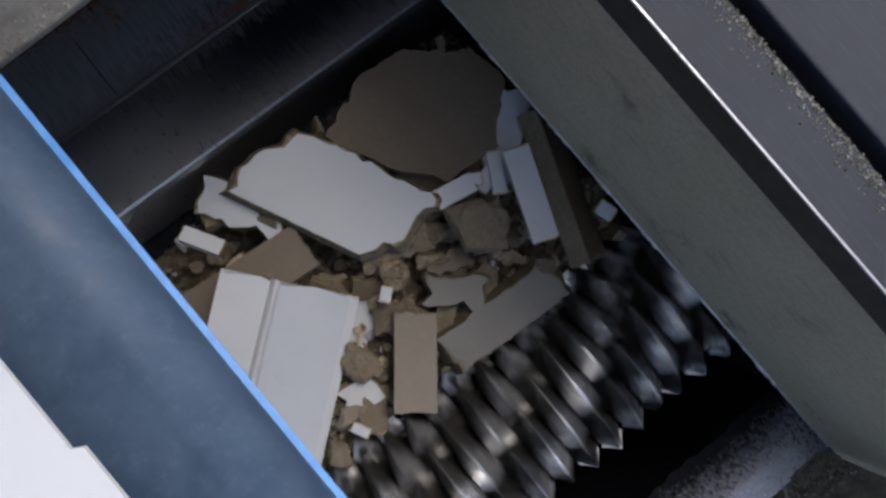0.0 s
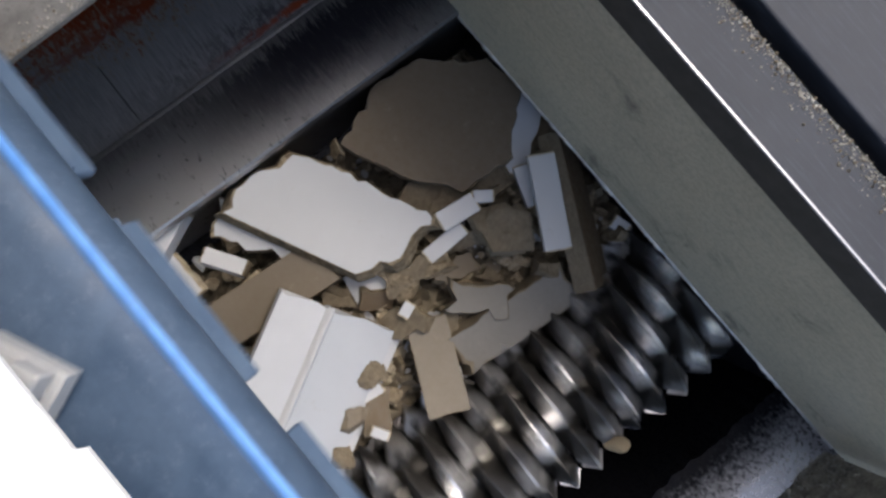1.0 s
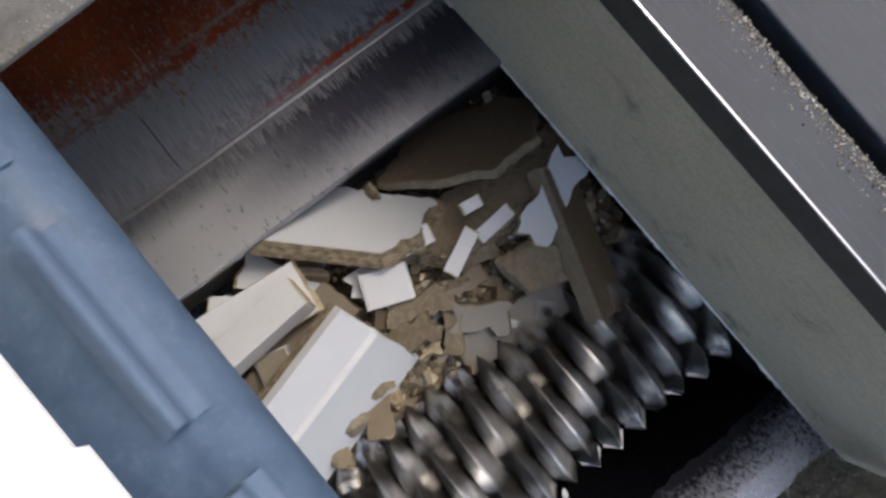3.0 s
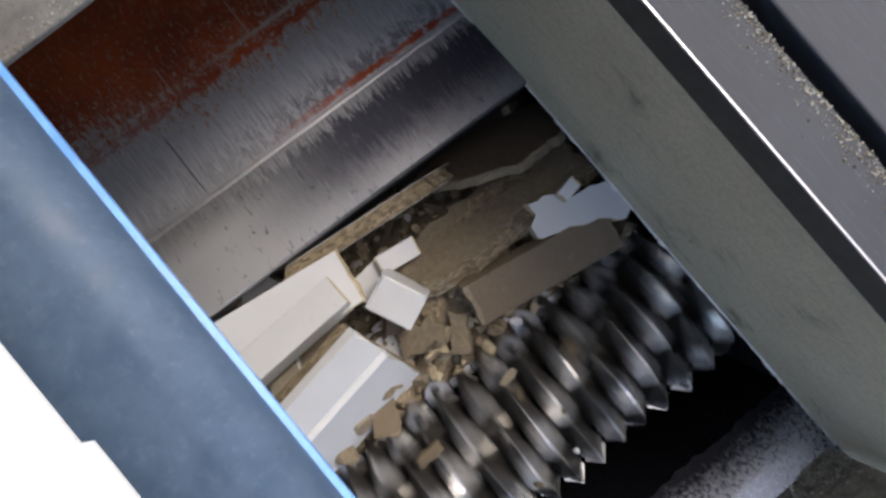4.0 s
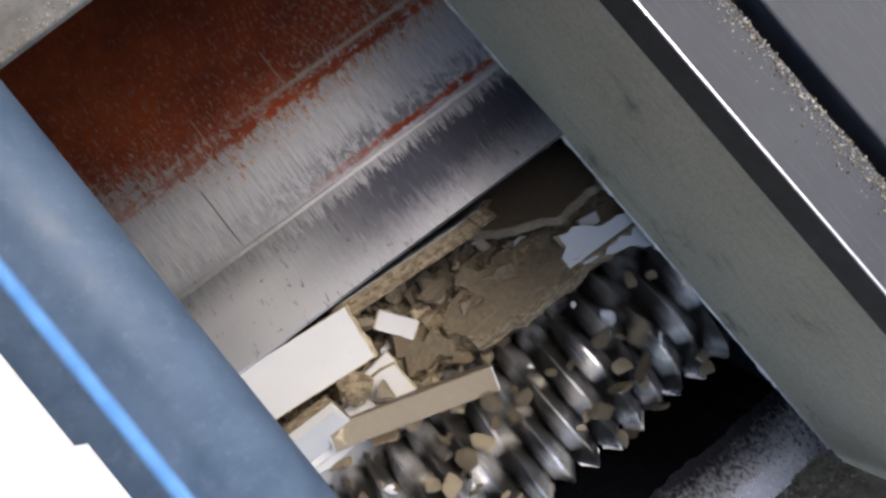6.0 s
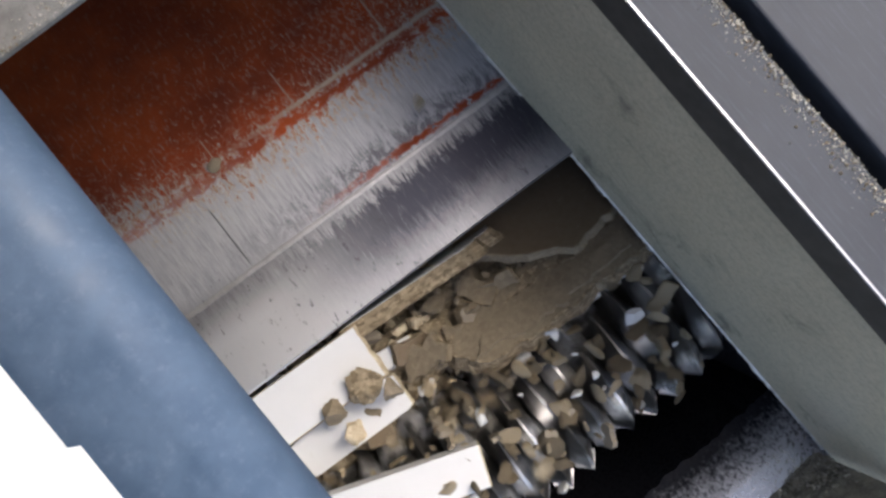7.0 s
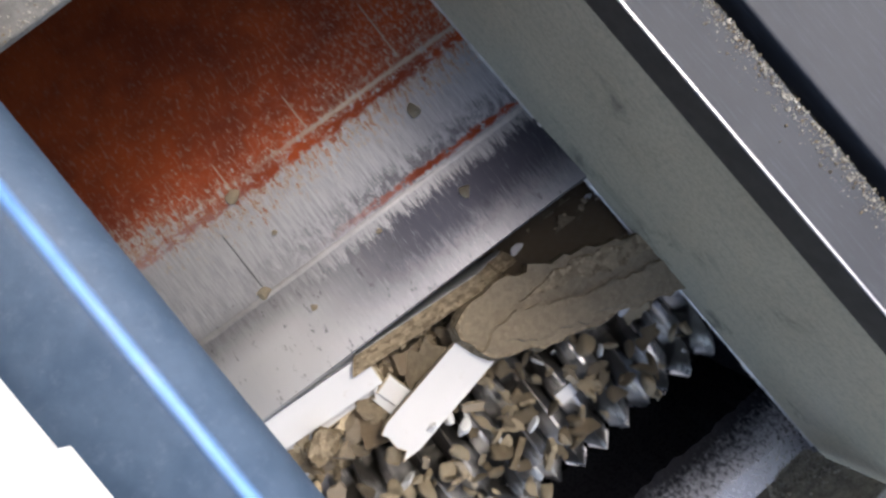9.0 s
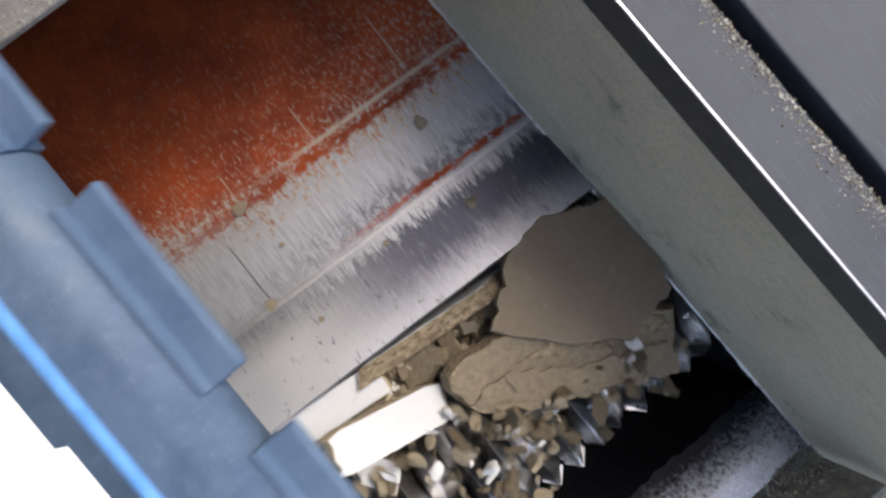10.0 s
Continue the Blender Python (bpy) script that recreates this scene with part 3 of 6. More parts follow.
def torn_outline(corners, jag, seed, straight=(), step=0.017):
    """An outline through corners whose sides are broken, but for those numbered in straight."""
    rng = random.Random(seed)
    pts = []
    for i, a in enumerate(corners):
        a, b = Vector(a), Vector(corners[(i + 1) % len(corners)])
        run = b - a
        out = Vector((run.y, -run.x)).normalized()
        n = 1 if i in straight else max(1, int(run.length / step))
        for k in range(n):
            p = a + run * (k / n)
            if k:
                p += out * jag * (1.6 * noise.noise((p.x * 30, p.y * 30, seed)) + rng.uniform(-0.4, 0.4)) + run.normalized() * rng.uniform(-0.3, 0.3) * step
            pts.append((p.x, p.y))
    return pts


def plate(pts, z0, z1, seed, rough=0.0, layers=1, shrink=0.0):
    """A plate over an outline, with ragged side layers."""
    rng = random.Random(seed)
    bm = bmesh.new()
    rings = []
    for k in range(layers + 1):
        z = z0 + (z1 - z0) * k / layers
        ring = []
        for u, v in pts:
            s = 1 - shrink * (1 - k / layers) + (rng.uniform(-rough, rough) if 0 < k < layers or rough else 0)
            ring.append(bm.verts.new((u * s, v * s, z + (rng.uniform(-1, 1) * rough * 0.04 if 0 < k < layers else 0))))
        rings.append(ring)
    n = len(pts)
    bm.faces.new(rings[0])
    bm.faces.new(rings[-1])
    for a, b in zip(rings, rings[1:]):
        for i in range(n):
            bm.faces.new((a[i], a[(i + 1) % n], b[(i + 1) % n], b[i]))
    return bm


def board(name, label, w, d, t, face, core, seed, jag=0.012, cut=0.0, sides="ew", category="board", under=None, flare=-0.02, peel=0.11, corners=None, straight=()):
    """A broken board: a chipboard core with a laminate sheet on its faces."""
    root = tagged(new(name), label, category)
    pts = torn_outline(corners, jag, seed, straight) if corners else outline_of(w, d, jag, seed, cut, sides)
    part("core", plate(pts, -t + 0.0012, 0.0, seed, 0.012 if sides else 0.0, 3, flare if sides else 0.0), core, root, "rough broken chipboard core" if sides else "")
    rng = random.Random(seed + 1)
    top = []
    for u, v in pts:
        s = 1 - bool(sides) * (0.005 + peel * max(0.0, noise.noise((u * 9, v * 9, seed * 1.7)) + 0.05) + rng.uniform(0, 0.012))
        top.append((u * s, v * s))
    part("face_sheet", plate(top, 0.0002, 0.0014, seed), face, root)
    part("back_sheet", plate(pts, -t, -t + 0.0010, seed), under or face, root)
    return root


def beam(name, label, w, d, t, face, core, seed, category="beam", bevel=0.002):
    """A sawn bar with coated long sides and raw ends."""
    root = tagged(new(name), label, category)
    bm = bmesh.new()
    box(bm, -w / 2, w / 2, -d / 2, d / 2, -t, 0.0, bevel)
    part("bar", bm, face, root)
    for s in (-1, 1):
        bm = bmesh.new()
        pts = outline_of(d * 0.96, t * 0.94, 0.002, seed + s, 0.0, "snew", 0.006)
        prism(bm, [(u, v - t / 2) for u, v in pts], "x", s * w / 2 - 0.001 * s, s * (w / 2 + 0.003))
        part("raw_end", bm, core, root, "raw sawn end")
    return root


def moulded_board(name, label, w, d):
    """A door board with a raised bead between a flat and a sloping face."""
    root = tagged(new(name), label, "board")
    rng = random.Random(77)
    def strip(profile, seed):
        bm, rings, n = bmesh.new(), [], 26
        for k in range(n + 1):
            x = -w / 2 + w * k / n
            rings.append([bm.verts.new((x, u, v)) for u, v in profile])
        end = rings[-1]
        for i, v in enumerate(end):
            v.co.x += 0.012 * noise.noise((v.co.y * 40, seed, 0)) + rng.uniform(-0.008, 0.004)
        m = len(profile)
        for a, b in zip(rings, rings[1:]):
            for i in range(m):
                bm.faces.new((a[i], a[(i + 1) % m], b[(i + 1) % m], b[i]))
        bm.faces.new(rings[0])
        bm.faces.new(end)
        return bm
    def span(a, b, za, zb, low, n=9):
        up = [(a + (b - a) * i / n, za + (zb - za) * i / n) for i in range(n + 1)]
        return up + [(b, low), (a, low)]
    part("flat_face", strip(span(d / 2, 0.046, 0.010, 0.010, -0.010), 1), WHITE, root, "white flat panel face")
    bead = [(0.0455 - 0.020 * i / 8, 0.010 + 0.010 * math.sin(math.pi * i / 8)) for i in range(9)]
    part("bead", strip(bead + [(0.0255, -0.009), (0.0455, -0.009)], 2), WHITE, root, "raised white bead")
    part("sloping_face", strip(span(0.025, -d / 2 + 0.02, 0.009, -0.006, -0.020), 3), GREY, root, "grey-white sloping panel face")
    part("rim", strip(span(-d / 2 + 0.0195, -d / 2, -0.010, -0.014, -0.022, 3), 4), WHITE, root, "thin white rim")
    part("core", strip(span(d / 2 - 0.004, -d / 2 + 0.004, -0.011, -0.021, -0.034, 9), 5), RAW, root, "rough chipboard core")
    return root


def notched_block(name, label, w, d, t):
    """A pale block with a slot across it and white tabs at its ends."""
    root = tagged(new(name), label, "block")
    bm = bmesh.new()
    box(bm, -w / 2, w / 2, -d / 2, d / 2, -t, -0.006, 0.002)
    part("bar", bm, WHITE, root)
    bm = bmesh.new()
    box(bm, -w * 0.30, w * 0.26, -d / 2 + 0.004, d / 2 - 0.004, -0.0055, 0.0, 0.002)
    part("raised_face", bm, PALE, root)
    bm = bmesh.new()
    box(bm, -w * 0.48, w * 0.48, -d * 0.46, d * 0.46, -t - 0.003, -t - 0.0003, 0.001)
    part("back_sheet", bm, OCHRE, root, "tan hardboard back")
    for s in (-1, 1):
        bm = bmesh.new()
        box(bm, s * w * 0.42 - 0.012, s * w * 0.42 + 0.012, -d * 0.40, -d * 0.05, -0.0055, 0.020, 0.003)
        box(bm, s * w * 0.42 - 0.012, s * w * 0.42 + 0.004, -d * 0.05, d * 0.42, -0.0055, 0.010, 0.003)
        part("tab", bm, WHITE, root, "white plastic-coated tab")
    return root


def chunk_mesh(name, seed, flat=0.5, mats=None, fine=2):
    """A lump of torn board: a many-sided body with knocked-off faces."""
    rng = random.Random(seed)
    bm = bmesh.new()
    bmesh.ops.create_icosphere(bm, subdivisions=fine, radius=1.0)
    planes = [(Vector((rng.gauss(0, 1), rng.gauss(0, 1), rng.gauss(0, 0.7))).normalized(), rng.uniform(0.34, 0.72)) for _ in range(9)]
    for v in bm.verts:
        for nrm, dist in planes:
            over = v.co.dot(nrm) - dist
            if over > 0:
                v.co -= nrm * over
        v.co *= 1 + 0.16 * noise.noise(v.co * 2.3 + Vector((seed, 0, 0)))
        if fine > 2:
            v.co *= 1 + 0.10 * noise.noise(v.co * 6 + Vector((0, seed, 0))) + 0.05 * noise.noise(v.co * 15 + Vector((0, 0, seed)))
        v.co.z *= flat
    me = bpy.data.meshes.new(name)
    bm.to_mesh(me)
    bm.free()
    for m in mats or [FIBRE]:
        me.materials.append(m)
    return me


def chunk(name, label, sx, sy, flat, mat, seed):
    ob = new(name, chunk_mesh(name, seed, flat, [mat], 4))
    ob.data.transform(Matrix.Diagonal((sx, sy, (sx + sy) / 2, 1)))
    return tagged(ob, label, "chunk")


def lip(t):
    """Where the ram's edge is at t seconds."""
    return float(np.interp(t, [r[0] for r in RAM_ROWS], [r[1] for r in RAM_ROWS]))


RAM_ROWS = [(0.0, 0.432), (0.5, 0.397), (1.0, 0.370), (1.5, 0.336), (2.0, 0.306), (2.5, 0.273), (4.0, 0.176), (4.5, 0.145),
            (5.0, 0.116), (5.5, 0.081), (7.0, 0.005), (7.5, -0.014), (8.0, -0.032), (8.5, -0.048), (9.0, -0.063), (9.5, -0.077), (10.0, -0.093)]
PATHS = []
PATHS.append((board("grey_board", "large grey-white laminated chipboard with broken edges", 0.42, 0.178, 0.034, GREY, RAW, 4, 0.009, 0.20, "enw", flare=-0.10, peel=0.22, straight=(0,),
                    corners=[(-0.21, -0.10), (0.09, -0.115), (0.15, -0.07), (0.20, 0.055), (0.08, 0.06), (-0.02, 0.075), (-0.13, 0.07), (-0.19, -0.03)]), [(0, pose(0.001, 0.231, -0.040, 0, 0, -62)),
              (0.5, pose(-0.022, 0.220, -0.040, 0, 0, -63)),
              (1, pose(-0.034, 0.210, -0.040, -4, 0, -61)),
              (1.5, pose(-0.040, 0.204, -0.046, -3, 0, -62)),
              (2, pose(-0.076, 0.226, -0.050, 0, 0, -63)),
              (2.5, pose(-0.095, 0.239, -0.050, -8, 0, -60)),
              (3.2, pose(-0.006, 0.178, -0.080, -55, 0, -34)),
              (4, pose(0.009, 0.162, -0.118, -84, 0, -6)),
              (4.5, pose(0.028, 0.131, -0.118, -84, 0, -5)),
              (5.5, pose(0.040, 0.067, -0.118, -84, 0, -5)),
              (7, pose(0.033, -0.009, -0.118, -84, 0, -5)),
              (8, pose(0.033, -0.046, -0.118, -84, 0, -5)),
              (9, pose(0.031, -0.077, -0.118, -84, 0, -5)),
              (10, pose(0.028, -0.107, -0.118, -84, 0, -5))]))
PATHS.append((board("white_offcut", "white laminated offcut with torn edge under the board", 0.19, 0.085, 0.03, GREY, RAW, 9, 0.014, 0.1, "esw", flare=-0.10, peel=0.2), [(0, pose(-0.188, 0.332, -0.075, 0, 0, -59)),
              (1, pose(-0.195, 0.279, -0.075, 0, 0, -59)),
              (2, pose(-0.178, 0.254, -0.085, -10, 0, -59)),
              (2.5, pose(-0.206, 0.201, -0.090, 0, 0, -64)),
              (4, pose(-0.272, 0.129, -0.130, 0, 0, -64)),
              (7, pose(-0.345, -0.060, -0.200, 0, 0, -39)),
              (10, pose(-0.404, -0.203, -0.260, 0, 0, -39))]))
PATHS.append((board("brown_board", "large brown hardboard sheet with broken outline", 0.37, 0.265, 0.020, BROWN, FIBRE, 12, 0.008, 0.16, "snew",
                    corners=[(-0.205, 0.025), (-0.165, -0.02), (-0.09, -0.085), (0.005, -0.145), (0.13, -0.105), (0.19, 0.025), (0.14, 0.11), (-0.01, 0.15), (-0.095, 0.125)]), [(0, pose(0.226, 0.240, -0.065, 0, 0, -21)),
              (0.5, pose(0.228, 0.223, -0.065, 0, 0, -21)),
              (1, pose(0.236, 0.209, -0.065, 0, 0, -22)),
              (1.5, pose(0.236, 0.198, -0.070, -6, 0, -22)),
              (2, pose(0.239, 0.176, -0.075, -18, 0, -19)),
              (2.5, pose(0.250, 0.151, -0.085, -38, 0, -14)),
              (3.2, pose(0.267, 0.153, -0.110, -55, 0, -11)),
              (4, pose(0.297, 0.111, -0.135, -60, 0, -10)),
              (4.5, pose(0.298, 0.080, -0.135, -60, 0, -10)),
              (5.5, pose(0.303, 0.016, -0.135, -60, 0, -9)),
              (7, pose(0.299, -0.064, -0.095, -46, 0, -8)),
              (8.5, pose(0.306, -0.122, -0.085, -43, 0, -8)),
              (9.2, pose(0.315, -0.137, -0.085, -46, 0, -6)),
              (9.6, pose(0.308, -0.162, -0.060, -38, 0, -7)),
              (9.8, pose(0.278, -0.215, 0.030, -18, 0, -3)),
              (10, pose(0.274, -0.240, 0.042, -6, 0, -5))]))
slab = board("fibre_slab", "thick torn tan fibreboard slab with ragged rim", 0.45, 0.155, 0.036, FIBRE, RAW, 23, 0.010, 0.10, "snew", flare=-0.07, peel=0.08,
                    corners=[(-0.23, -0.01), (-0.18, -0.065), (-0.05, -0.08), (0.10, -0.066), (0.22, -0.07), (0.23, 0.06), (0.05, 0.075), (-0.14, 0.07), (-0.215, 0.035)])
for corners, mat, z0, z1, k in (([(-0.20, -0.045), (-0.02, -0.060), (0.19, -0.045), (0.20, 0.00), (0.04, -0.010), (-0.12, 0.005)], FIBRE, 0.0005, 0.0075, 7),
                                ([(-0.10, 0.020), (0.05, 0.015), (0.21, 0.025), (0.20, 0.052), (0.02, 0.058)], RAW, 0.0005, 0.0050, 8)):
    part("torn_layer", plate(torn_outline(corners, 0.011, k, (), 0.012), z0, z1, k, 0.02, 3, -0.05), mat, slab, "torn layer of fibreboard")
PATHS.append((slab, [(0, pose(0.289, 0.119, -0.115, 0, 0, -4)),
              (1, pose(0.291, 0.095, -0.110, 0, 0, -4)),
              (2, pose(0.297, 0.071, -0.105, 0, 0, -3)),
              (2.5, pose(0.309, 0.047, -0.100, -12, 0, -3)),
              (3.3, pose(0.236, 0.017, -0.090, -35, 0, -3)),
              (4, pose(0.195, 0.003, -0.070, -42, 0, -2)),
              (4.5, pose(0.208, -0.041, -0.070, -42, 0, -3)),
              (5, pose(0.206, -0.068, -0.070, -42, 0, -3)),
              (5.5, pose(0.214, -0.109, -0.070, -42, 0, -3)),
              (7, pose(0.203, -0.195, -0.050, -38, 0, -3)),
              (7.5, pose(0.215, -0.215, -0.050, -38, 0, -3)),
              (8, pose(0.213, -0.223, -0.050, -45, 0, -6)),
              (8.3, pose(0.229, -0.236, -0.035, -30, 0, -8)),
              (8.5, pose(0.242, -0.254, -0.020, -16, 0, -12)),
              (9, pose(0.234, -0.240, 0.030, -4, 0, -19)),
              (9.5, pose(0.212, -0.285, 0.032, 0, 0, -24)),
              (9.75, pose(0.176, -0.322, 0.026, 4, 0, -26)),
              (10, pose(0.148, -0.345, 0.018, 6, 0, -28))]))
PATHS.append((board("brown_plank", "brown plank on edge with raw fibre edge", 0.335, 0.095, 0.045, BROWN, FIBRE, 31, 0.004, 0.0, "ew"), [(0, pose(0.383, -0.065, -0.070, -52, 0, -110)),
              (1, pose(0.366, -0.119, -0.070, -55, 0, -116)),
              (2, pose(0.373, -0.127, -0.070, -58, 0, -120)),
              (2.5, pose(0.369, -0.147, -0.070, -58, 0, -123)),
              (3.1, pose(0.307, -0.166, -0.040, -30, 0, -99)),
              (3.5, pose(0.235, -0.165, -0.010, 0, 0, -29)),
              (3.9, pose(0.212, -0.155, -0.020, 12, 0, -11)),
              (4.1, pose(0.200, -0.156, -0.030, 28, 0, -8)),
              (4.5, pose(0.208, -0.191, -0.050, 66, 0, -2)),
              (5.5, pose(0.165, -0.199, -0.060, 70, 0, -1)),
              (6.3, pose(0.195, -0.248, -0.120, 70, 0, -1)),
              (7, pose(0.238, -0.319, -0.300, 70, 0, -1)),
              (10, pose(0.238, -0.319, -0.300, 70, 0, -1))]))
PATHS.append((beam("white_strip", "narrow white coated strip of board", 0.195, 0.056, 0.016, WHITE, PALE, 41), [(0, pose(0.289, -0.026, -0.010, 0, 0, -111)),
              (0.5, pose(0.298, -0.046, -0.010, 0, 0, -115)),
              (1, pose(0.306, -0.058, -0.010, 0, 0, -119)),
              (1.5, pose(0.303, -0.064, -0.010, 0, 0, -121)),
              (2, pose(0.297, -0.077, -0.010, 0, 0, -124)),
              (2.2, pose(0.254, -0.133, -0.010, 0, 0, -123)),
              (2.3, pose(0.221, -0.195, -0.050, 20, 0, -123)),
              (2.4, pose(0.222, -0.262, -0.160, 40, 0, -119)),
              (2.5, pose(0.248, -0.333, -0.380, 60, 0, -119)),
              (10, pose(0.248, -0.333, -0.380, 60, 0, -119))]))
PATHS.append((moulded_board("moulded_board", "white and grey moulded door board with raised bead", 0.50, 0.285), [(0, pose(-0.394, -0.019, -0.035, 18, 0, 38)),
              (0.5, pose(-0.388, -0.056, -0.035, 22, 0, 33)),
              (1, pose(-0.376, -0.090, -0.032, 26, 0, 28)),
              (1.5, pose(-0.362, -0.108, -0.028, 32, 0, 24)),
              (2, pose(-0.355, -0.118, -0.022, 38, 0, 22)),
              (2.5, pose(-0.359, -0.111, -0.012, 42, 0, 18)),
              (4, pose(-0.395, -0.137, -0.010, 50, 0, 9)),
              (4.5, pose(-0.416, -0.143, -0.012, 52, 0, 9)),
              (5.5, pose(-0.483, -0.166, -0.030, 52, 0, -2)),
              (6.3, pose(-0.560, -0.190, -0.120, 50, 0, -2)),
              (7.2, pose(-0.632, -0.226, -0.300, 20, 0, 1)),
              (10, pose(-0.632, -0.226, -0.300, 20, 0, 1))]))
PATHS.append((board("hardboard_plank", "dark brown hardboard plank between other boards", 0.30, 0.10, 0.016, BROWN, FIBRE, 51, 0.006, 0.0, "ew"), [(0, pose(-0.281, 0.202, -0.065, 0, 0, -6)),
              (1, pose(-0.267, 0.158, -0.065, 0, 0, -6)),
              (2, pose(-0.221, 0.160, -0.075, 0, 0, -4)),
              (2.5, pose(-0.246, 0.096, -0.090, 0, 0, 1)),
              (4, pose(-0.355, -0.026, -0.085, 0, 0, 33)),
              (4.5, pose(-0.357, -0.038, -0.085, 0, 0, 33)),
              (5.5, pose(-0.400, -0.094, -0.120, 0, 0, 21)),
              (7, pose(-0.474, -0.204, -0.260, 0, 0, 11)),
              (10, pose(-0.474, -0.204, -0.260, 0, 0, 11))]))
PATHS.append((beam("small_block", "small white coated block with grey side", 0.088, 0.034, 0.040, WHITE, RAW, 61), [(0, pose(-0.285, 0.324, -0.050, -12, 0, -60)),
              (1, pose(-0.280, 0.268, -0.050, -12, 0, -57)),
              (1.5, pose(-0.279, 0.248, -0.055, -12, 0, -55)),
              (2, pose(-0.280, 0.209, -0.060, -12, 0, -49)),
              (2.5, pose(-0.310, 0.208, -0.070, -12, 0, -47)),
              (4, pose(-0.351, 0.130, -0.140, 0, 0, -19)),
              (7, pose(-0.423, -0.105, -0.240, 0, 0, -19)),
              (10, pose(-0.423, -0.105, -0.240, 0, 0, -19))]))
PATHS.append((board("tan_block", "tan rectangular board offcut beside the rotor", 0.205, 0.088, 0.034, OCHRE, RAW, 71, 0.004, 0.0, "ew", under=BROWN), [(0, pose(-0.108, -0.144, -0.050, 0, 4, 51)),
              (0.2, pose(-0.107, -0.145, -0.050, 0, 6, 59)),
              (0.4, pose(-0.093, -0.157, -0.055, 0, 8, 66)),
              (0.7, pose(-0.085, -0.168, -0.060, 0, 8, 67)),
              (1, pose(-0.080, -0.174, -0.065, 0, 10, 65)),
              (1.5, pose(-0.065, -0.198, -0.085, 0, 18, 69)),
              (1.9, pose(-0.046, -0.214, -0.130, 0, 25, 71)),
              (2.4, pose(-0.028, -0.294, -0.340, 0, 40, 71)),
              (10, pose(-0.028, -0.294, -0.340, 0, 40, 71))]))
PATHS.append((board("grey_plank", "grey-topped plank with thick torn fibre edge", 0.285, 0.095, 0.05, DUSTY, FIBRE, 81, 0.006, 0.0, "snew", flare=-0.12, peel=0.15), [(0, pose(0.095, -0.191, -0.075, 10, 0, -3)),
              (1, pose(0.108, -0.206, -0.080, 12, 0, -5)),
              (2, pose(0.103, -0.199, -0.090, 14, 0, -6)),
              (2.5, pose(0.104, -0.201, -0.100, 14, 0, -6)),
              (3.2, pose(0.113, -0.246, -0.160, 20, 0, -6)),
              (3.8, pose(0.136, -0.331, -0.360, 30, 0, -6)),
              (10, pose(0.136, -0.331, -0.360, 30, 0, -6))]))
PATHS.append((chunk("fibre_lump", "rounded tan lump of torn fibreboard", 0.072, 0.082, 0.42, FIBRE, 91), [(0, pose(0.154, -0.014, -0.060, 0, 0, 31)),
              (1, pose(0.187, -0.048, -0.060, 0, 0, 36)),
              (2, pose(0.176, -0.067, -0.060, 0, 0, 41)),
              (2.5, pose(0.180, -0.097, -0.050, 0, 0, 46)),
              (3.2, pose(0.188, -0.176, -0.060, 0, 0, 51)),
              (3.7, pose(0.191, -0.250, -0.140, 40, 0, 61)),
              (4.1, pose(0.214, -0.324, -0.360, 40, 0, 61)),
              (10, pose(0.214, -0.324, -0.360, 40, 0, 61))]))
PATHS.append((board("tan_shard", "small tan fibre shard in the heap", 0.13, 0.075, 0.03, DUSTY, FIBRE, 93, 0.016, 0.1, "snew", flare=-0.14, peel=0.30), [(0, pose(0.047, -0.083, -0.065, 0, 0, -44)),
              (1, pose(0.074, -0.123, -0.065, 0, 0, -47)),
              (2, pose(0.059, -0.108, -0.070, 0, 0, -45)),
              (2.5, pose(0.048, -0.122, -0.070, 8, 0, -43)),
              (3.3, pose(0.061, -0.200, -0.120, 0, 0, -39)),
              (3.9, pose(0.089, -0.291, -0.340, 0, 0, -29)),
              (10, pose(0.089, -0.291, -0.340, 0, 0, -29))]))
PATHS.append((board("torn_shard", "torn fibre shard with pale break", 0.16, 0.07, 0.035, FIBRE, RAW, 95, 0.018, 0.1, "snew"), [(0, pose(0.008, 0.064, -0.085, 0, 0, -19)),
              (1, pose(0.011, 0.005, -0.080, 0, 0, -14)),
              (2, pose(0.035, -0.027, -0.080, 0, 0, -24)),
              (2.5, pose(-0.023, -0.041, -0.070, 10, 0, -27)),
              (4, pose(-0.034, -0.097, -0.110, 0, 0, -9)),
              (5.5, pose(-0.081, -0.139, -0.110, 0, 0, 1)),
              (7, pose(-0.151, -0.125, -0.120, 0, 0, -9)),
              (8, pose(-0.139, -0.189, -0.140, 0, 0, -19)),
              (10, pose(-0.303, -0.254, -0.160, 0, 0, -19))]))
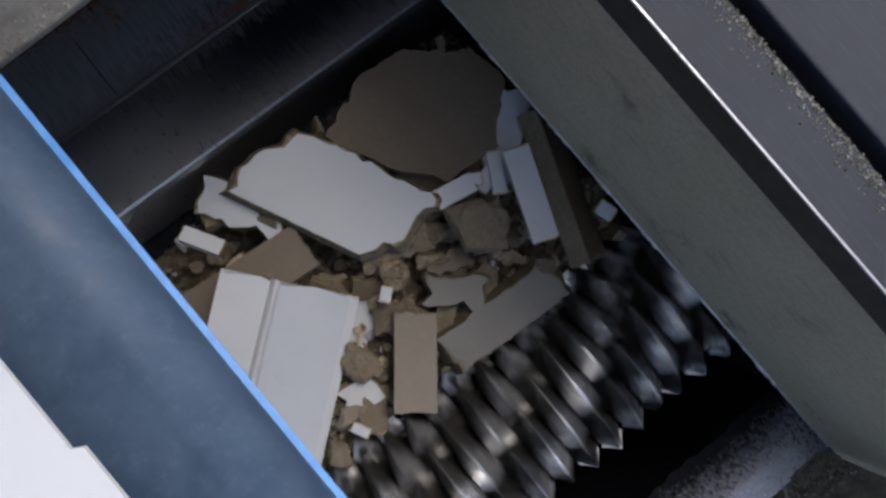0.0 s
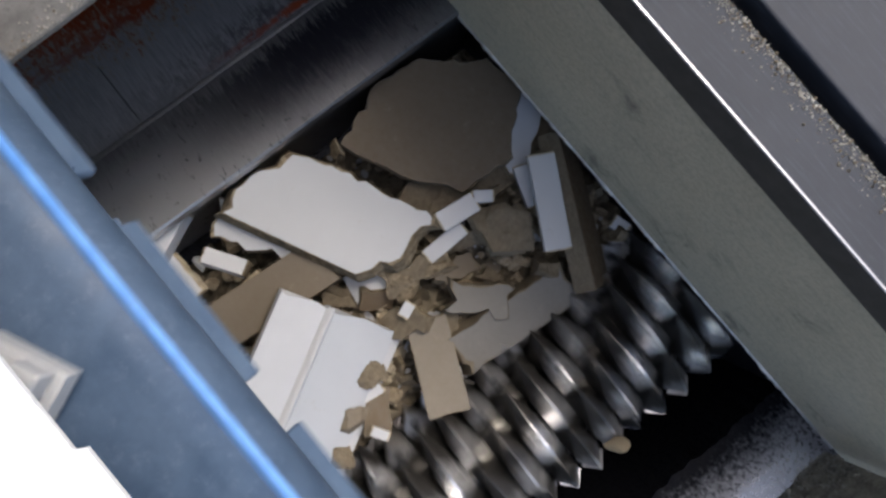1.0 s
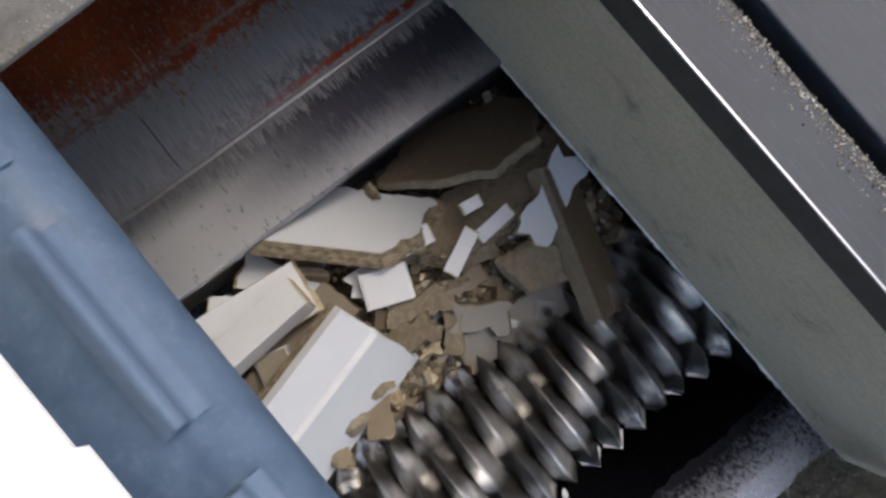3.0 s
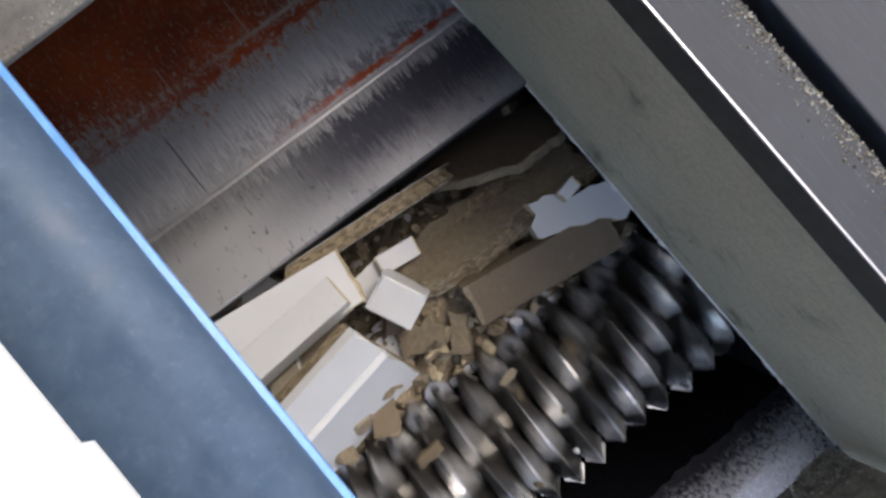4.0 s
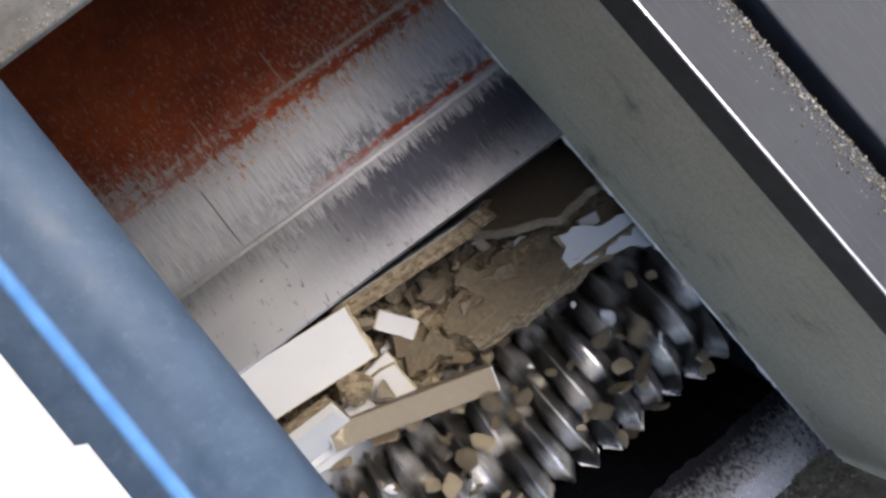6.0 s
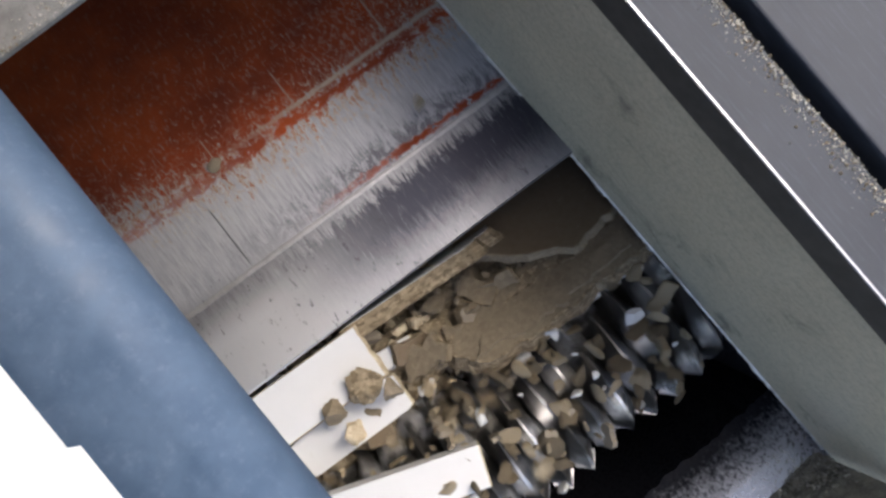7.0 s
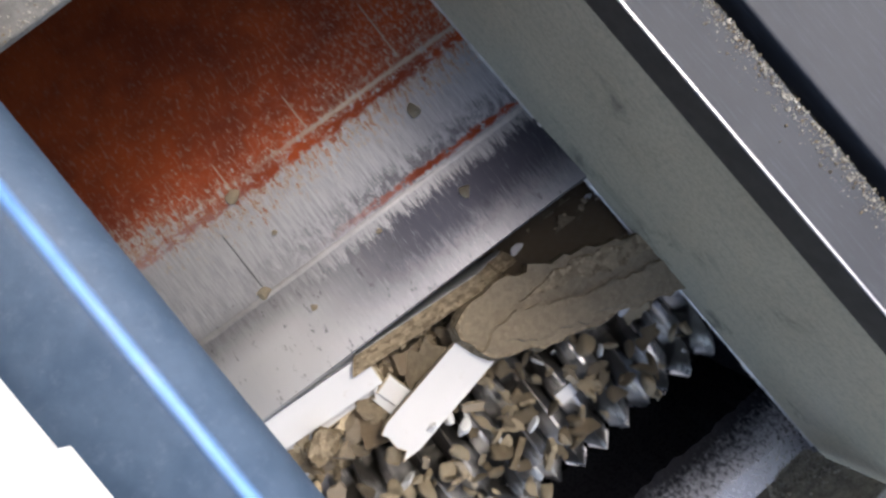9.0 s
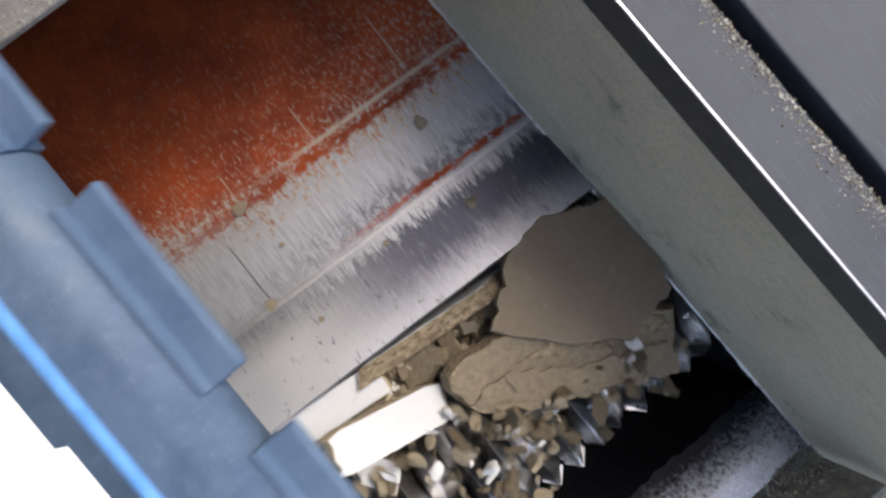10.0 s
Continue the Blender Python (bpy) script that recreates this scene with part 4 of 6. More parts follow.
PATHS.append((beam("white_bit", "small white coated offcut on the heap", 0.085, 0.042, 0.018, WHITE, PALE, 97), [(0, pose(0.178, 0.077, -0.045, 0, 0, -11)),
              (1, pose(0.152, 0.045, -0.040, 0, 0, -8)),
              (2, pose(0.089, 0.060, -0.045, 0, 0, -9)),
              (2.5, pose(0.067, 0.057, -0.045, 0, 0, -11)),
              (4, pose(-0.012, 0.051, -0.045, 0, 0, -9)),
              (4.5, pose(-0.026, -0.015, -0.060, 0, 0, -99)),
              (5.5, pose(-0.068, -0.038, -0.070, 0, 0, -79)),
              (7, pose(-0.124, -0.113, -0.100, 0, 0, -9)),
              (8, pose(-0.111, -0.127, -0.100, 0, 0, 1)),
              (9, pose(-0.157, -0.194, -0.050, 0, 0, -74)),
              (9.5, pose(-0.160, -0.200, -0.050, 0, 0, -79)),
              (10, pose(-0.169, -0.189, -0.090, 0, 0, -79))]))
PATHS.append((beam("white_cube", "small white coated cube on the heap", 0.040, 0.026, 0.024, WHITE, PALE, 98), [(0, pose(0.220, 0.073, -0.045, 0, 0, -29)),
              (1, pose(0.213, 0.037, -0.040, 0, 0, -37)),
              (2, pose(0.121, 0.054, -0.035, 0, 0, -42)),
              (2.5, pose(0.123, 0.059, -0.035, 0, 0, -29)),
              (4, pose(0.331, -0.062, 0.030, 0, 0, 10)),
              (4.5, pose(0.327, -0.097, 0.030, 0, 0, 0)),
              (5, pose(0.325, -0.123, 0.030, 0, 0, -9)),
              (5.5, pose(0.339, -0.144, -0.050, 0, 0, -9)),
              (7, pose(0.366, -0.146, -0.050, 0, 0, -19)),
              (8, pose(0.308, -0.313, -0.020, 0, 0, 1)),
              (8.4, pose(0.312, -0.422, -0.020, 0, 0, 41)),
              (9, pose(0.106, -0.394, -0.000, 0, 0, 1)),
              (10, pose(0.078, -0.408, -0.020, 0, 0, 1))]))
PATHS.append((beam("white_slip", "thin white coated slip of board", 0.098, 0.034, 0.018, WHITE, PALE, 99), [(0, pose(0.270, 0.065, -0.070, 0, 0, 21)),
              (1, pose(0.094, 0.013, -0.070, 0, 0, 1)),
              (2, pose(0.102, -0.019, -0.040, 0, 0, 17)),
              (2.5, pose(0.110, -0.023, -0.035, 0, 0, 33)),
              (4, pose(0.044, -0.036, -0.050, 0, 0, 1)),
              (5.5, pose(-0.152, -0.096, -0.060, 0, 0, 6)),
              (7, pose(-0.230, -0.130, -0.090, 0, 0, 6)),
              (10, pose(-0.338, -0.220, -0.150, 0, 0, 6))]))
PATHS.append((beam("white_slip", "thin white coated slip of board", 0.088, 0.032, 0.018, WHITE, PALE, 89), [(0, pose(0.273, 0.053, -0.060, 0, 0, 61)),
              (1, pose(0.302, -0.004, -0.060, 0, 0, 71)),
              (2, pose(0.231, 0.004, -0.035, 0, 0, 9)),
              (2.5, pose(0.244, -0.013, -0.035, 0, 0, 7)),
              (4, pose(0.063, -0.036, -0.110, 0, 0, -9)),
              (5.5, pose(0.198, -0.166, -0.050, 0, 0, -14)),
              (7, pose(0.353, -0.273, -0.050, 0, 0, -14)),
              (7.6, pose(0.358, -0.374, -0.120, 0, 0, -14)),
              (8.2, pose(0.399, -0.498, -0.360, 0, 0, -14)),
              (10, pose(0.399, -0.498, -0.360, 0, 0, -14))]))
PATHS.append((board("pale_slab", "pale grey laminated piece beside the side wall", 0.20, 0.080, 0.030, GREY, PALE, 101, 0.010, 0.12, "snew"), [(0, pose(0.346, 0.105, -0.075, 0, 0, 41)),
              (1, pose(0.377, 0.101, -0.075, 0, 0, 31)),
              (2, pose(0.319, -0.015, -0.060, 0, 0, 21)),
              (2.5, pose(0.316, -0.036, -0.055, 0, 0, 41)),
              (3.9, pose(0.330, -0.101, 0.000, 0, 0, -22)),
              (4.5, pose(0.319, -0.127, 0.000, 0, 0, -26)),
              (5.5, pose(0.344, -0.183, -0.010, 0, 0, -22)),
              (6.8, pose(0.365, -0.222, -0.060, 0, 0, -14)),
              (7.2, pose(0.351, -0.335, -0.120, 0, 0, -9)),
              (7.8, pose(0.391, -0.452, -0.360, 0, 0, -9)),
              (10, pose(0.391, -0.452, -0.360, 0, 0, -9))]))
PATHS.append((beam("white_beam", "white coated beam lying against the ram", 0.26, 0.070, 0.050, WHITE, PALE, 103), [(0, pose(-0.460, 0.458, -0.030, 0, 0, 23)),
              (1, pose(-0.411, 0.364, -0.030, 0, 0, 23)),
              (1.7, pose(-0.335, 0.291, 0.000, 0, 0, 23)),
              (2, pose(-0.353, 0.252, 0.000, -15, 0, 28)),
              (2.2, pose(-0.352, 0.200, 0.004, -18, 0, 19)),
              (2.5, pose(-0.359, 0.137, 0.010, -22, 0, 4)),
              (2.7, pose(-0.348, 0.125, 0.012, -22, 0, 3)),
              (3.9, pose(-0.278, 0.074, 0.020, -19, 0, 3)),
              (4.5, pose(-0.268, 0.032, 0.018, -19, 0, -3)),
              (5, pose(-0.290, 0.024, -0.035, -10, 0, -4)),
              (5.5, pose(-0.300, 0.006, -0.045, 0, 0, -6)),
              (7, pose(-0.323, -0.076, -0.060, 0, 0, -3)),
              (8, pose(-0.296, -0.091, -0.050, 0, 0, -3)),
              (8.4, pose(-0.281, -0.088, -0.020, 0, 0, -3)),
              (9, pose(-0.292, -0.101, -0.030, 0, 0, -5)),
              (9.5, pose(-0.292, -0.121, -0.030, 0, 0, -6)),
              (10, pose(-0.285, -0.126, -0.035, 0, 0, -6))]))
PATHS.append((board("white_board", "white laminated board pushed along by the ram", 0.30, 0.115, 0.022, WHITE, PALE, 105, 0.004, 0.0, "e"), [(0, pose(-0.582, 0.397, -0.080, 0, 0, 1)),
              (1, pose(-0.504, 0.307, -0.080, 0, 0, 1)),
              (2, pose(-0.424, 0.215, -0.070, 0, 0, -4)),
              (2.5, pose(-0.382, 0.167, -0.050, 0, 0, -6)),
              (4, pose(-0.255, 0.099, 0.004, 0, 0, -8)),
              (4.5, pose(-0.284, 0.064, 0.004, 0, 0, -7)),
              (5, pose(-0.287, 0.049, 0.004, 0, 0, -5)),
              (5.5, pose(-0.296, 0.027, 0.004, 0, 0, -7)),
              (6.8, pose(-0.298, -0.050, 0.000, 0, 0, -5)),
              (7.5, pose(-0.297, -0.075, 0.000, 0, 0, 0)),
              (8, pose(-0.300, -0.088, 0.000, 0, 0, -1)),
              (8.4, pose(-0.278, -0.073, -0.060, 0, 0, -3)),
              (9, pose(-0.310, -0.096, -0.080, 0, 0, -3)),
              (10, pose(-0.333, -0.146, -0.100, 0, 0, -3))]))
PATHS.append((notched_block("notched_block", "pale notched chipboard block with white tabs", 0.150, 0.072, 0.030), [(0, pose(-0.716, 0.112, 0.790, 0, 0, 23)),
              (1, pose(-0.336, 0.112, 0.790, 0, 0, 23)),
              (1.15, pose(-0.279, 0.118, 0.790, 0, 0, 23)),
              (1.3, pose(-0.215, 0.132, 0.785, 0, 8, 23)),
              (1.4, pose(-0.176, 0.136, 0.770, -4, 12, 13)),
              (1.5, pose(-0.148, 0.123, 0.720, -22, 6, -11)),
              (1.6, pose(-0.160, 0.152, 0.420, -70, 6, -29)),
              (1.7, pose(-0.242, 0.055, 0.100, -120, 0, -39)),
              (1.8, pose(-0.286, -0.014, 0.030, -155, 6, -49)),
              (1.9, pose(-0.305, -0.012, 0.030, -176, 0, -69)),
              (2, pose(-0.329, 0.071, -0.010, -180, 0, -107)),
              (2.2, pose(-0.336, 0.045, -0.020, -180, 0, -107)),
              (2.5, pose(-0.346, 0.036, -0.040, -180, 0, -108)),
              (2.8, pose(-0.347, 0.001, -0.080, -180, 0, -104)),
              (4, pose(-0.356, -0.022, -0.090, -180, 0, -109)),
              (4.5, pose(-0.369, -0.025, -0.090, -180, 0, -109)),
              (5.5, pose(-0.396, -0.103, -0.160, -180, 0, -109)),
              (7, pose(-0.405, -0.174, -0.220, -180, 0, -109)),
              (10, pose(-0.405, -0.174, -0.220, -180, 0, -109))]))
PATHS.append((beam("white_cube", "large white coated cube of board", 0.095, 0.078, 0.075, WHITE, WHITE, 109, bevel=0.004), [(0, pose(-0.141, -0.001, -0.130, 0, 0, -9)),
              (1, pose(-0.078, 0.047, -0.110, 0, 0, -9)),
              (2, pose(-0.046, 0.024, -0.070, 0, 0, -9)),
              (2.5, pose(-0.048, 0.038, -0.050, 0, 0, -4)),
              (3.9, pose(-0.078, -0.033, 0.000, 15, 0, -69)),
              (4.1, pose(-0.062, -0.008, 0.020, 10, 0, -59)),
              (4.3, pose(-0.053, -0.012, 0.030, 20, 0, -39)),
              (4.45, pose(-0.040, -0.077, 0.040, 10, 0, -14)),
              (4.5, pose(-0.032, -0.115, 0.040, 12, 0, -1)),
              (4.6, pose(-0.058, -0.064, 0.040, 20, 0, 21)),
              (4.7, pose(-0.080, -0.039, 0.040, 30, 0, 31)),
              (4.8, pose(-0.052, -0.022, 0.050, 10, 0, 1)),
              (4.9, pose(-0.014, -0.117, 0.040, 20, 0, -29)),
              (5, pose(-0.003, -0.151, 0.030, 10, 0, -59)),
              (5.1, pose(-0.047, -0.205, -0.040, 40, 0, -89)),
              (5.2, pose(-0.161, -0.258, -0.120, 60, 0, -119)),
              (5.4, pose(-0.163, -0.334, -0.380, 60, 0, -129)),
              (10, pose(-0.163, -0.334, -0.380, 60, 0, -129))]))
PATHS.append((beam("tan_beam", "tan chipboard beam with a white coated edge", 0.34, 0.066, 0.050, OCHRE, WHITE, 111), [(0, pose(-1.740, -0.470, 0.804, 0, 0, 60)),
              (0.578947, pose(-1.740, -0.470, 0.804, 0, 0, 60)),
              (4.5, pose(-0.250, -0.470, 0.804, 0, 0, 60)),
              (4.65, pose(-0.140, -0.400, 0.600, 20, 20, 40)),
              (4.8, pose(-0.277, -0.136, 0.250, 20, 0, -5)),
              (4.9, pose(-0.226, -0.018, 0.060, 0, 0, -4)),
              (5, pose(-0.220, -0.036, 0.060, 30, 0, -5)),
              (5.1, pose(-0.222, -0.042, 0.060, 60, 0, -7)),
              (5.2, pose(-0.218, -0.042, 0.060, 80, 0, -8)),
              (5.3, pose(-0.252, -0.097, 0.000, 80, 0, -9)),
              (5.4, pose(-0.271, -0.131, 0.000, 70, 0, -19)),
              (5.5, pose(-0.294, -0.274, 0.000, 80, 0, -34)),
              (5.6, pose(-0.251, -0.224, 0.000, 80, 0, -31)),
              (5.7, pose(-0.210, -0.193, -0.010, 80, 0, -21)),
              (6.1, pose(-0.172, -0.262, -0.050, 90, 0, -19)),
              (6.5, pose(-0.191, -0.399, -0.380, 90, 0, -19)),
              (10, pose(-0.191, -0.399, -0.380, 90, 0, -19))]))
PATHS.append((beam("long_white_beam", "long white coated beam that dropped onto the rotor", 0.50, 0.085, 0.036, WHITE, PALE, 113), [(0, pose(-1.740, -0.420, 0.795, 0, 0, 80)),
              (2.37895, pose(-1.740, -0.420, 0.795, 0, 0, 80)),
              (6.3, pose(-0.250, -0.420, 0.795, 0, 0, 80)),
              (6.55, pose(-0.312, -0.184, 0.400, 10, 0, -25)),
              (6.8, pose(-0.325, -0.260, 0.060, 0, 0, -22)),
              (7, pose(-0.349, -0.287, 0.030, 0, 0, -21)),
              (7.15, pose(-0.254, -0.278, 0.030, 30, 0, -15)),
              (7.3, pose(-0.136, -0.255, 0.030, 60, 0, -1)),
              (7.4, pose(-0.119, -0.245, 0.030, 20, 0, -3)),
              (7.5, pose(-0.123, -0.245, 0.030, 0, 0, -6)),
              (7.6, pose(-0.128, -0.244, 0.030, 0, 0, -5)),
              (7.9, pose(-0.140, -0.248, 0.030, 5, 0, -3)),
              (8, pose(-0.142, -0.252, 0.030, 8, 0, -3)),
              (8.1, pose(-0.083, -0.257, 0.030, 8, 0, -1)),
              (8.2, pose(-0.027, -0.278, 0.020, 10, 0, 1)),
              (8.3, pose(0.017, -0.324, -0.020, 20, 0, 1)),
              (8.4, pose(0.062, -0.427, -0.160, 30, 0, 5)),
              (8.7, pose(0.070, -0.572, -0.400, 30, 0, 5)),
              (10, pose(0.070, -0.572, -0.400, 30, 0, 5))]))
PATHS.append((board("white_shard", "white laminated shard with a pointed broken end", 0.265, 0.084, 0.026, WHITE, PALE, 115, 0.016, 0.12, "w"), [(0, pose(-0.280, -0.015, -0.150, 0, 0, 1)),
              (2.5, pose(-0.241, -0.038, -0.140, 0, 0, 1)),
              (4.5, pose(-0.262, -0.124, -0.110, 0, 0, 1)),
              (5.5, pose(-0.270, -0.151, -0.050, 10, 0, 3)),
              (7, pose(-0.286, -0.166, -0.060, 0, 0, -3)),
              (8, pose(-0.206, -0.234, -0.050, 0, 0, 1)),
              (8.3, pose(-0.159, -0.235, -0.020, 0, 0, 3)),
              (8.5, pose(-0.131, -0.213, 0.004, 0, 0, 0)),
              (8.8, pose(-0.098, -0.216, 0.004, 0, 0, 9)),
              (9, pose(-0.092, -0.232, 0.000, 0, 0, 10)),
              (9.2, pose(-0.096, -0.235, 0.000, 0, 0, 11)),
              (9.5, pose(-0.080, -0.278, 0.000, 0, 0, 18)),
              (9.7, pose(-0.122, -0.272, -0.030, 0, 0, 6)),
              (10, pose(-0.193, -0.221, 0.030, 0, 32, -19))]))
PATHS.append((board("white_scrap", "small white laminated scrap", 0.085, 0.062, 0.02, WHITE, PALE, 117, 0.010, 0.1, "ew"), [(0, pose(-0.243, -0.130, -0.100, 0, 0, -9)),
              (1, pose(-0.237, -0.113, -0.090, 0, 0, -9)),
              (2.5, pose(-0.082, 0.054, -0.080, 0, 0, -9)),
              (4, pose(-0.088, 0.042, -0.070, 0, 0, 6)),
              (5.5, pose(-0.265, -0.121, -0.030, 0, 0, 6)),
              (7, pose(-0.258, -0.166, -0.080, 0, 0, 1)),
              (8.3, pose(-0.221, -0.144, -0.100, 0, 0, 1)),
              (9, pose(-0.169, -0.191, -0.060, 0, 0, -79)),
              (9.5, pose(-0.240, -0.207, -0.050, 0, 0, 11)),
              (10, pose(-0.277, -0.289, -0.030, 0, 0, -59))]))
PATHS.append((beam("tiny_white_block", "tiny white coated block in the heap", 0.030, 0.024, 0.02, WHITE, PALE, 118), [(0, pose(-0.068, 0.002, -0.060, 0, 0, 41)),
              (1, pose(-0.057, -0.045, -0.060, 0, 0, 21)),
              (2, pose(-0.048, -0.081, -0.070, 0, 0, 21)),
              (4, pose(-0.076, -0.130, -0.150, 0, 0, 21)),
              (10, pose(-0.076, -0.130, -0.150, 0, 0, 21))]))
PATHS.append((beam("tiny_white_block", "tiny white coated block in the heap", 0.036, 0.020, 0.016, WHITE, PALE, 119), [(0, pose(-0.283, -0.181, -0.060, 0, 0, -64)),
              (1, pose(-0.259, -0.207, -0.060, 0, 0, -59)),
              (2, pose(-0.295, -0.174, -0.060, 0, 0, -19)),
              (2.5, pose(-0.346, -0.213, -0.060, 0, 0, -29)),
              (4, pose(-0.403, -0.291, -0.200, 0, 0, 21)),
              (10, pose(-0.403, -0.291, -0.200, 0, 0, 21))]))
PATHS.append((beam("tiny_white_block", "tiny white coated block in the heap", 0.034, 0.030, 0.016, WHITE, PALE, 120), [(0, pose(0.390, -0.150, -0.020, 0, 0, -74)),
              (0.6, pose(0.383, -0.155, -0.020, 0, 0, -74)),
              (1, pose(0.408, -0.196, -0.080, 0, 0, -74)),
              (2, pose(0.454, -0.298, -0.300, 0, 0, -39)),
              (10, pose(0.454, -0.298, -0.300, 0, 0, -39))]))
PATHS.append((chunk("fibre_lump", "tan lump of torn fibreboard in the heap", 0.040, 0.055, 0.5, FIBRE, 203), [(0, pose(-0.196, -0.074, -0.085, 0, 0, 0)),
              (1, pose(-0.198, -0.086, -0.085, 0, 5, 4)),
              (2, pose(-0.200, -0.099, -0.085, 0, 10, 8)),
              (2.5, pose(-0.201, -0.106, -0.085, 0, 12.5, 10)),
              (4, pose(-0.204, -0.125, -0.085, 0, 20, 16)),
              (5.5, pose(-0.207, -0.144, -0.085, 0, 27.5, 22)),
              (7, pose(-0.210, -0.159, -0.085, 0, 35, 28)),
              (8.5, pose(-0.213, -0.170, -0.085, 0, 42.5, 34)),
              (10, pose(-0.216, -0.179, -0.085, 0, 50, 40))]))
PATHS.append((chunk("fibre_lump", "tan lump of torn fibreboard in the heap", 0.050, 0.040, 0.5, RAW, 205), [(0, pose(-0.031, 0.035, -0.085, 10, 0, 37)),
              (1, pose(-0.031, 0.012, -0.089, 10, 5, 41)),
              (2, pose(-0.031, -0.012, -0.093, 10, 10, 45)),
              (2.5, pose(-0.031, -0.024, -0.095, 10, 12.5, 47)),
              (4, pose(-0.031, -0.060, -0.101, 10, 20, 53)),
              (5.5, pose(-0.031, -0.096, -0.107, 10, 27.5, 59)),
              (7, pose(-0.031, -0.124, -0.113, 10, 35, 65)),
              (8.5, pose(-0.031, -0.144, -0.119, 10, 42.5, 71)),
              (10, pose(-0.031, -0.160, -0.125, 10, 50, 77))]))
PATHS.append((chunk("fibre_lump", "tan lump of torn fibreboard in the heap", 0.035, 0.050, 0.5, OCHRE, 207), [(0, pose(-0.287, -0.150, -0.085, 20, 0, 74)),
              (1, pose(-0.285, -0.155, -0.085, 20, 5, 78)),
              (2, pose(-0.283, -0.160, -0.085, 20, 10, 82)),
              (2.5, pose(-0.282, -0.162, -0.085, 20, 12.5, 84)),
              (4, pose(-0.279, -0.170, -0.085, 20, 20, 90)),
              (5.5, pose(-0.276, -0.178, -0.085, 20, 27.5, 96)),
              (7, pose(-0.273, -0.184, -0.085, 20, 35, 102)),
              (8.5, pose(-0.270, -0.188, -0.085, 20, 42.5, 108)),
              (10, pose(-0.267, -0.191, -0.085, 20, 50, 114))]))
PATHS.append((chunk("fibre_lump", "tan lump of torn fibreboard in the heap", 0.040, 0.030, 0.5, FIBRE, 211), [(0, pose(-0.349, -0.189, -0.085, 30, 0, 111)),
              (1, pose(-0.351, -0.190, -0.089, 30, 5, 115)),
              (2, pose(-0.353, -0.191, -0.093, 30, 10, 119)),
              (2.5, pose(-0.354, -0.192, -0.095, 30, 12.5, 121)),
              (4, pose(-0.357, -0.193, -0.101, 30, 20, 127)),
              (5.5, pose(-0.360, -0.195, -0.107, 30, 27.5, 133)),
              (7, pose(-0.363, -0.196, -0.113, 30, 35, 139)),
              (8.5, pose(-0.366, -0.197, -0.119, 30, 42.5, 145)),
              (10, pose(-0.369, -0.198, -0.125, 30, 50, 151))]))
PATHS.append((chunk("fibre_lump", "tan lump of torn fibreboard in the heap", 0.050, 0.035, 0.5, RAW, 213), [(0, pose(0.048, 0.001, -0.085, 40, 0, 148)),
              (1, pose(0.048, -0.019, -0.085, 40, 5, 152)),
              (2, pose(0.048, -0.039, -0.085, 40, 10, 156)),
              (2.5, pose(0.048, -0.050, -0.085, 40, 12.5, 158)),
              (4, pose(0.048, -0.081, -0.085, 40, 20, 164)),
              (5.5, pose(0.048, -0.111, -0.085, 40, 27.5, 170)),
              (7, pose(0.048, -0.135, -0.085, 40, 35, 176)),
              (8.5, pose(0.048, -0.152, -0.085, 40, 42.5, 182)),
              (10, pose(0.048, -0.166, -0.085, 40, 50, 188))]))
PATHS.append((chunk("fibre_lump", "tan lump of torn fibreboard in the heap", 0.040, 0.040, 0.5, OCHRE, 217), [(0, pose(0.234, 0.019, -0.085, 50, 0, 185)),
              (1, pose(0.236, -0.002, -0.089, 50, 5, 189)),
              (2, pose(0.238, -0.025, -0.093, 50, 10, 193)),
              (2.5, pose(0.239, -0.036, -0.095, 50, 12.5, 195)),
              (4, pose(0.242, -0.070, -0.101, 50, 20, 201)),
              (5.5, pose(0.245, -0.103, -0.107, 50, 27.5, 207)),
              (7, pose(0.248, -0.129, -0.113, 50, 35, 213)),
              (8.5, pose(0.251, -0.147, -0.119, 50, 42.5, 219)),
              (10, pose(0.254, -0.163, -0.125, 50, 50, 225))]))
PATHS.append((chunk("fibre_lump", "tan lump of torn fibreboard in the heap", 0.040, 0.050, 0.5, FIBRE, 219), [(0, pose(0.217, -0.153, -0.085, 60, 0, 222)),
              (1, pose(0.215, -0.158, -0.085, 60, 5, 226)),
              (2, pose(0.213, -0.163, -0.085, 60, 10, 230)),
              (2.5, pose(0.212, -0.165, -0.085, 60, 12.5, 232)),
              (4, pose(0.209, -0.172, -0.085, 60, 20, 238)),
              (5.5, pose(0.206, -0.179, -0.085, 60, 27.5, 244)),
              (7, pose(0.203, -0.185, -0.085, 60, 35, 250)),
              (8.5, pose(0.200, -0.189, -0.085, 60, 42.5, 256)),
              (10, pose(0.197, -0.192, -0.085, 60, 50, 262))]))
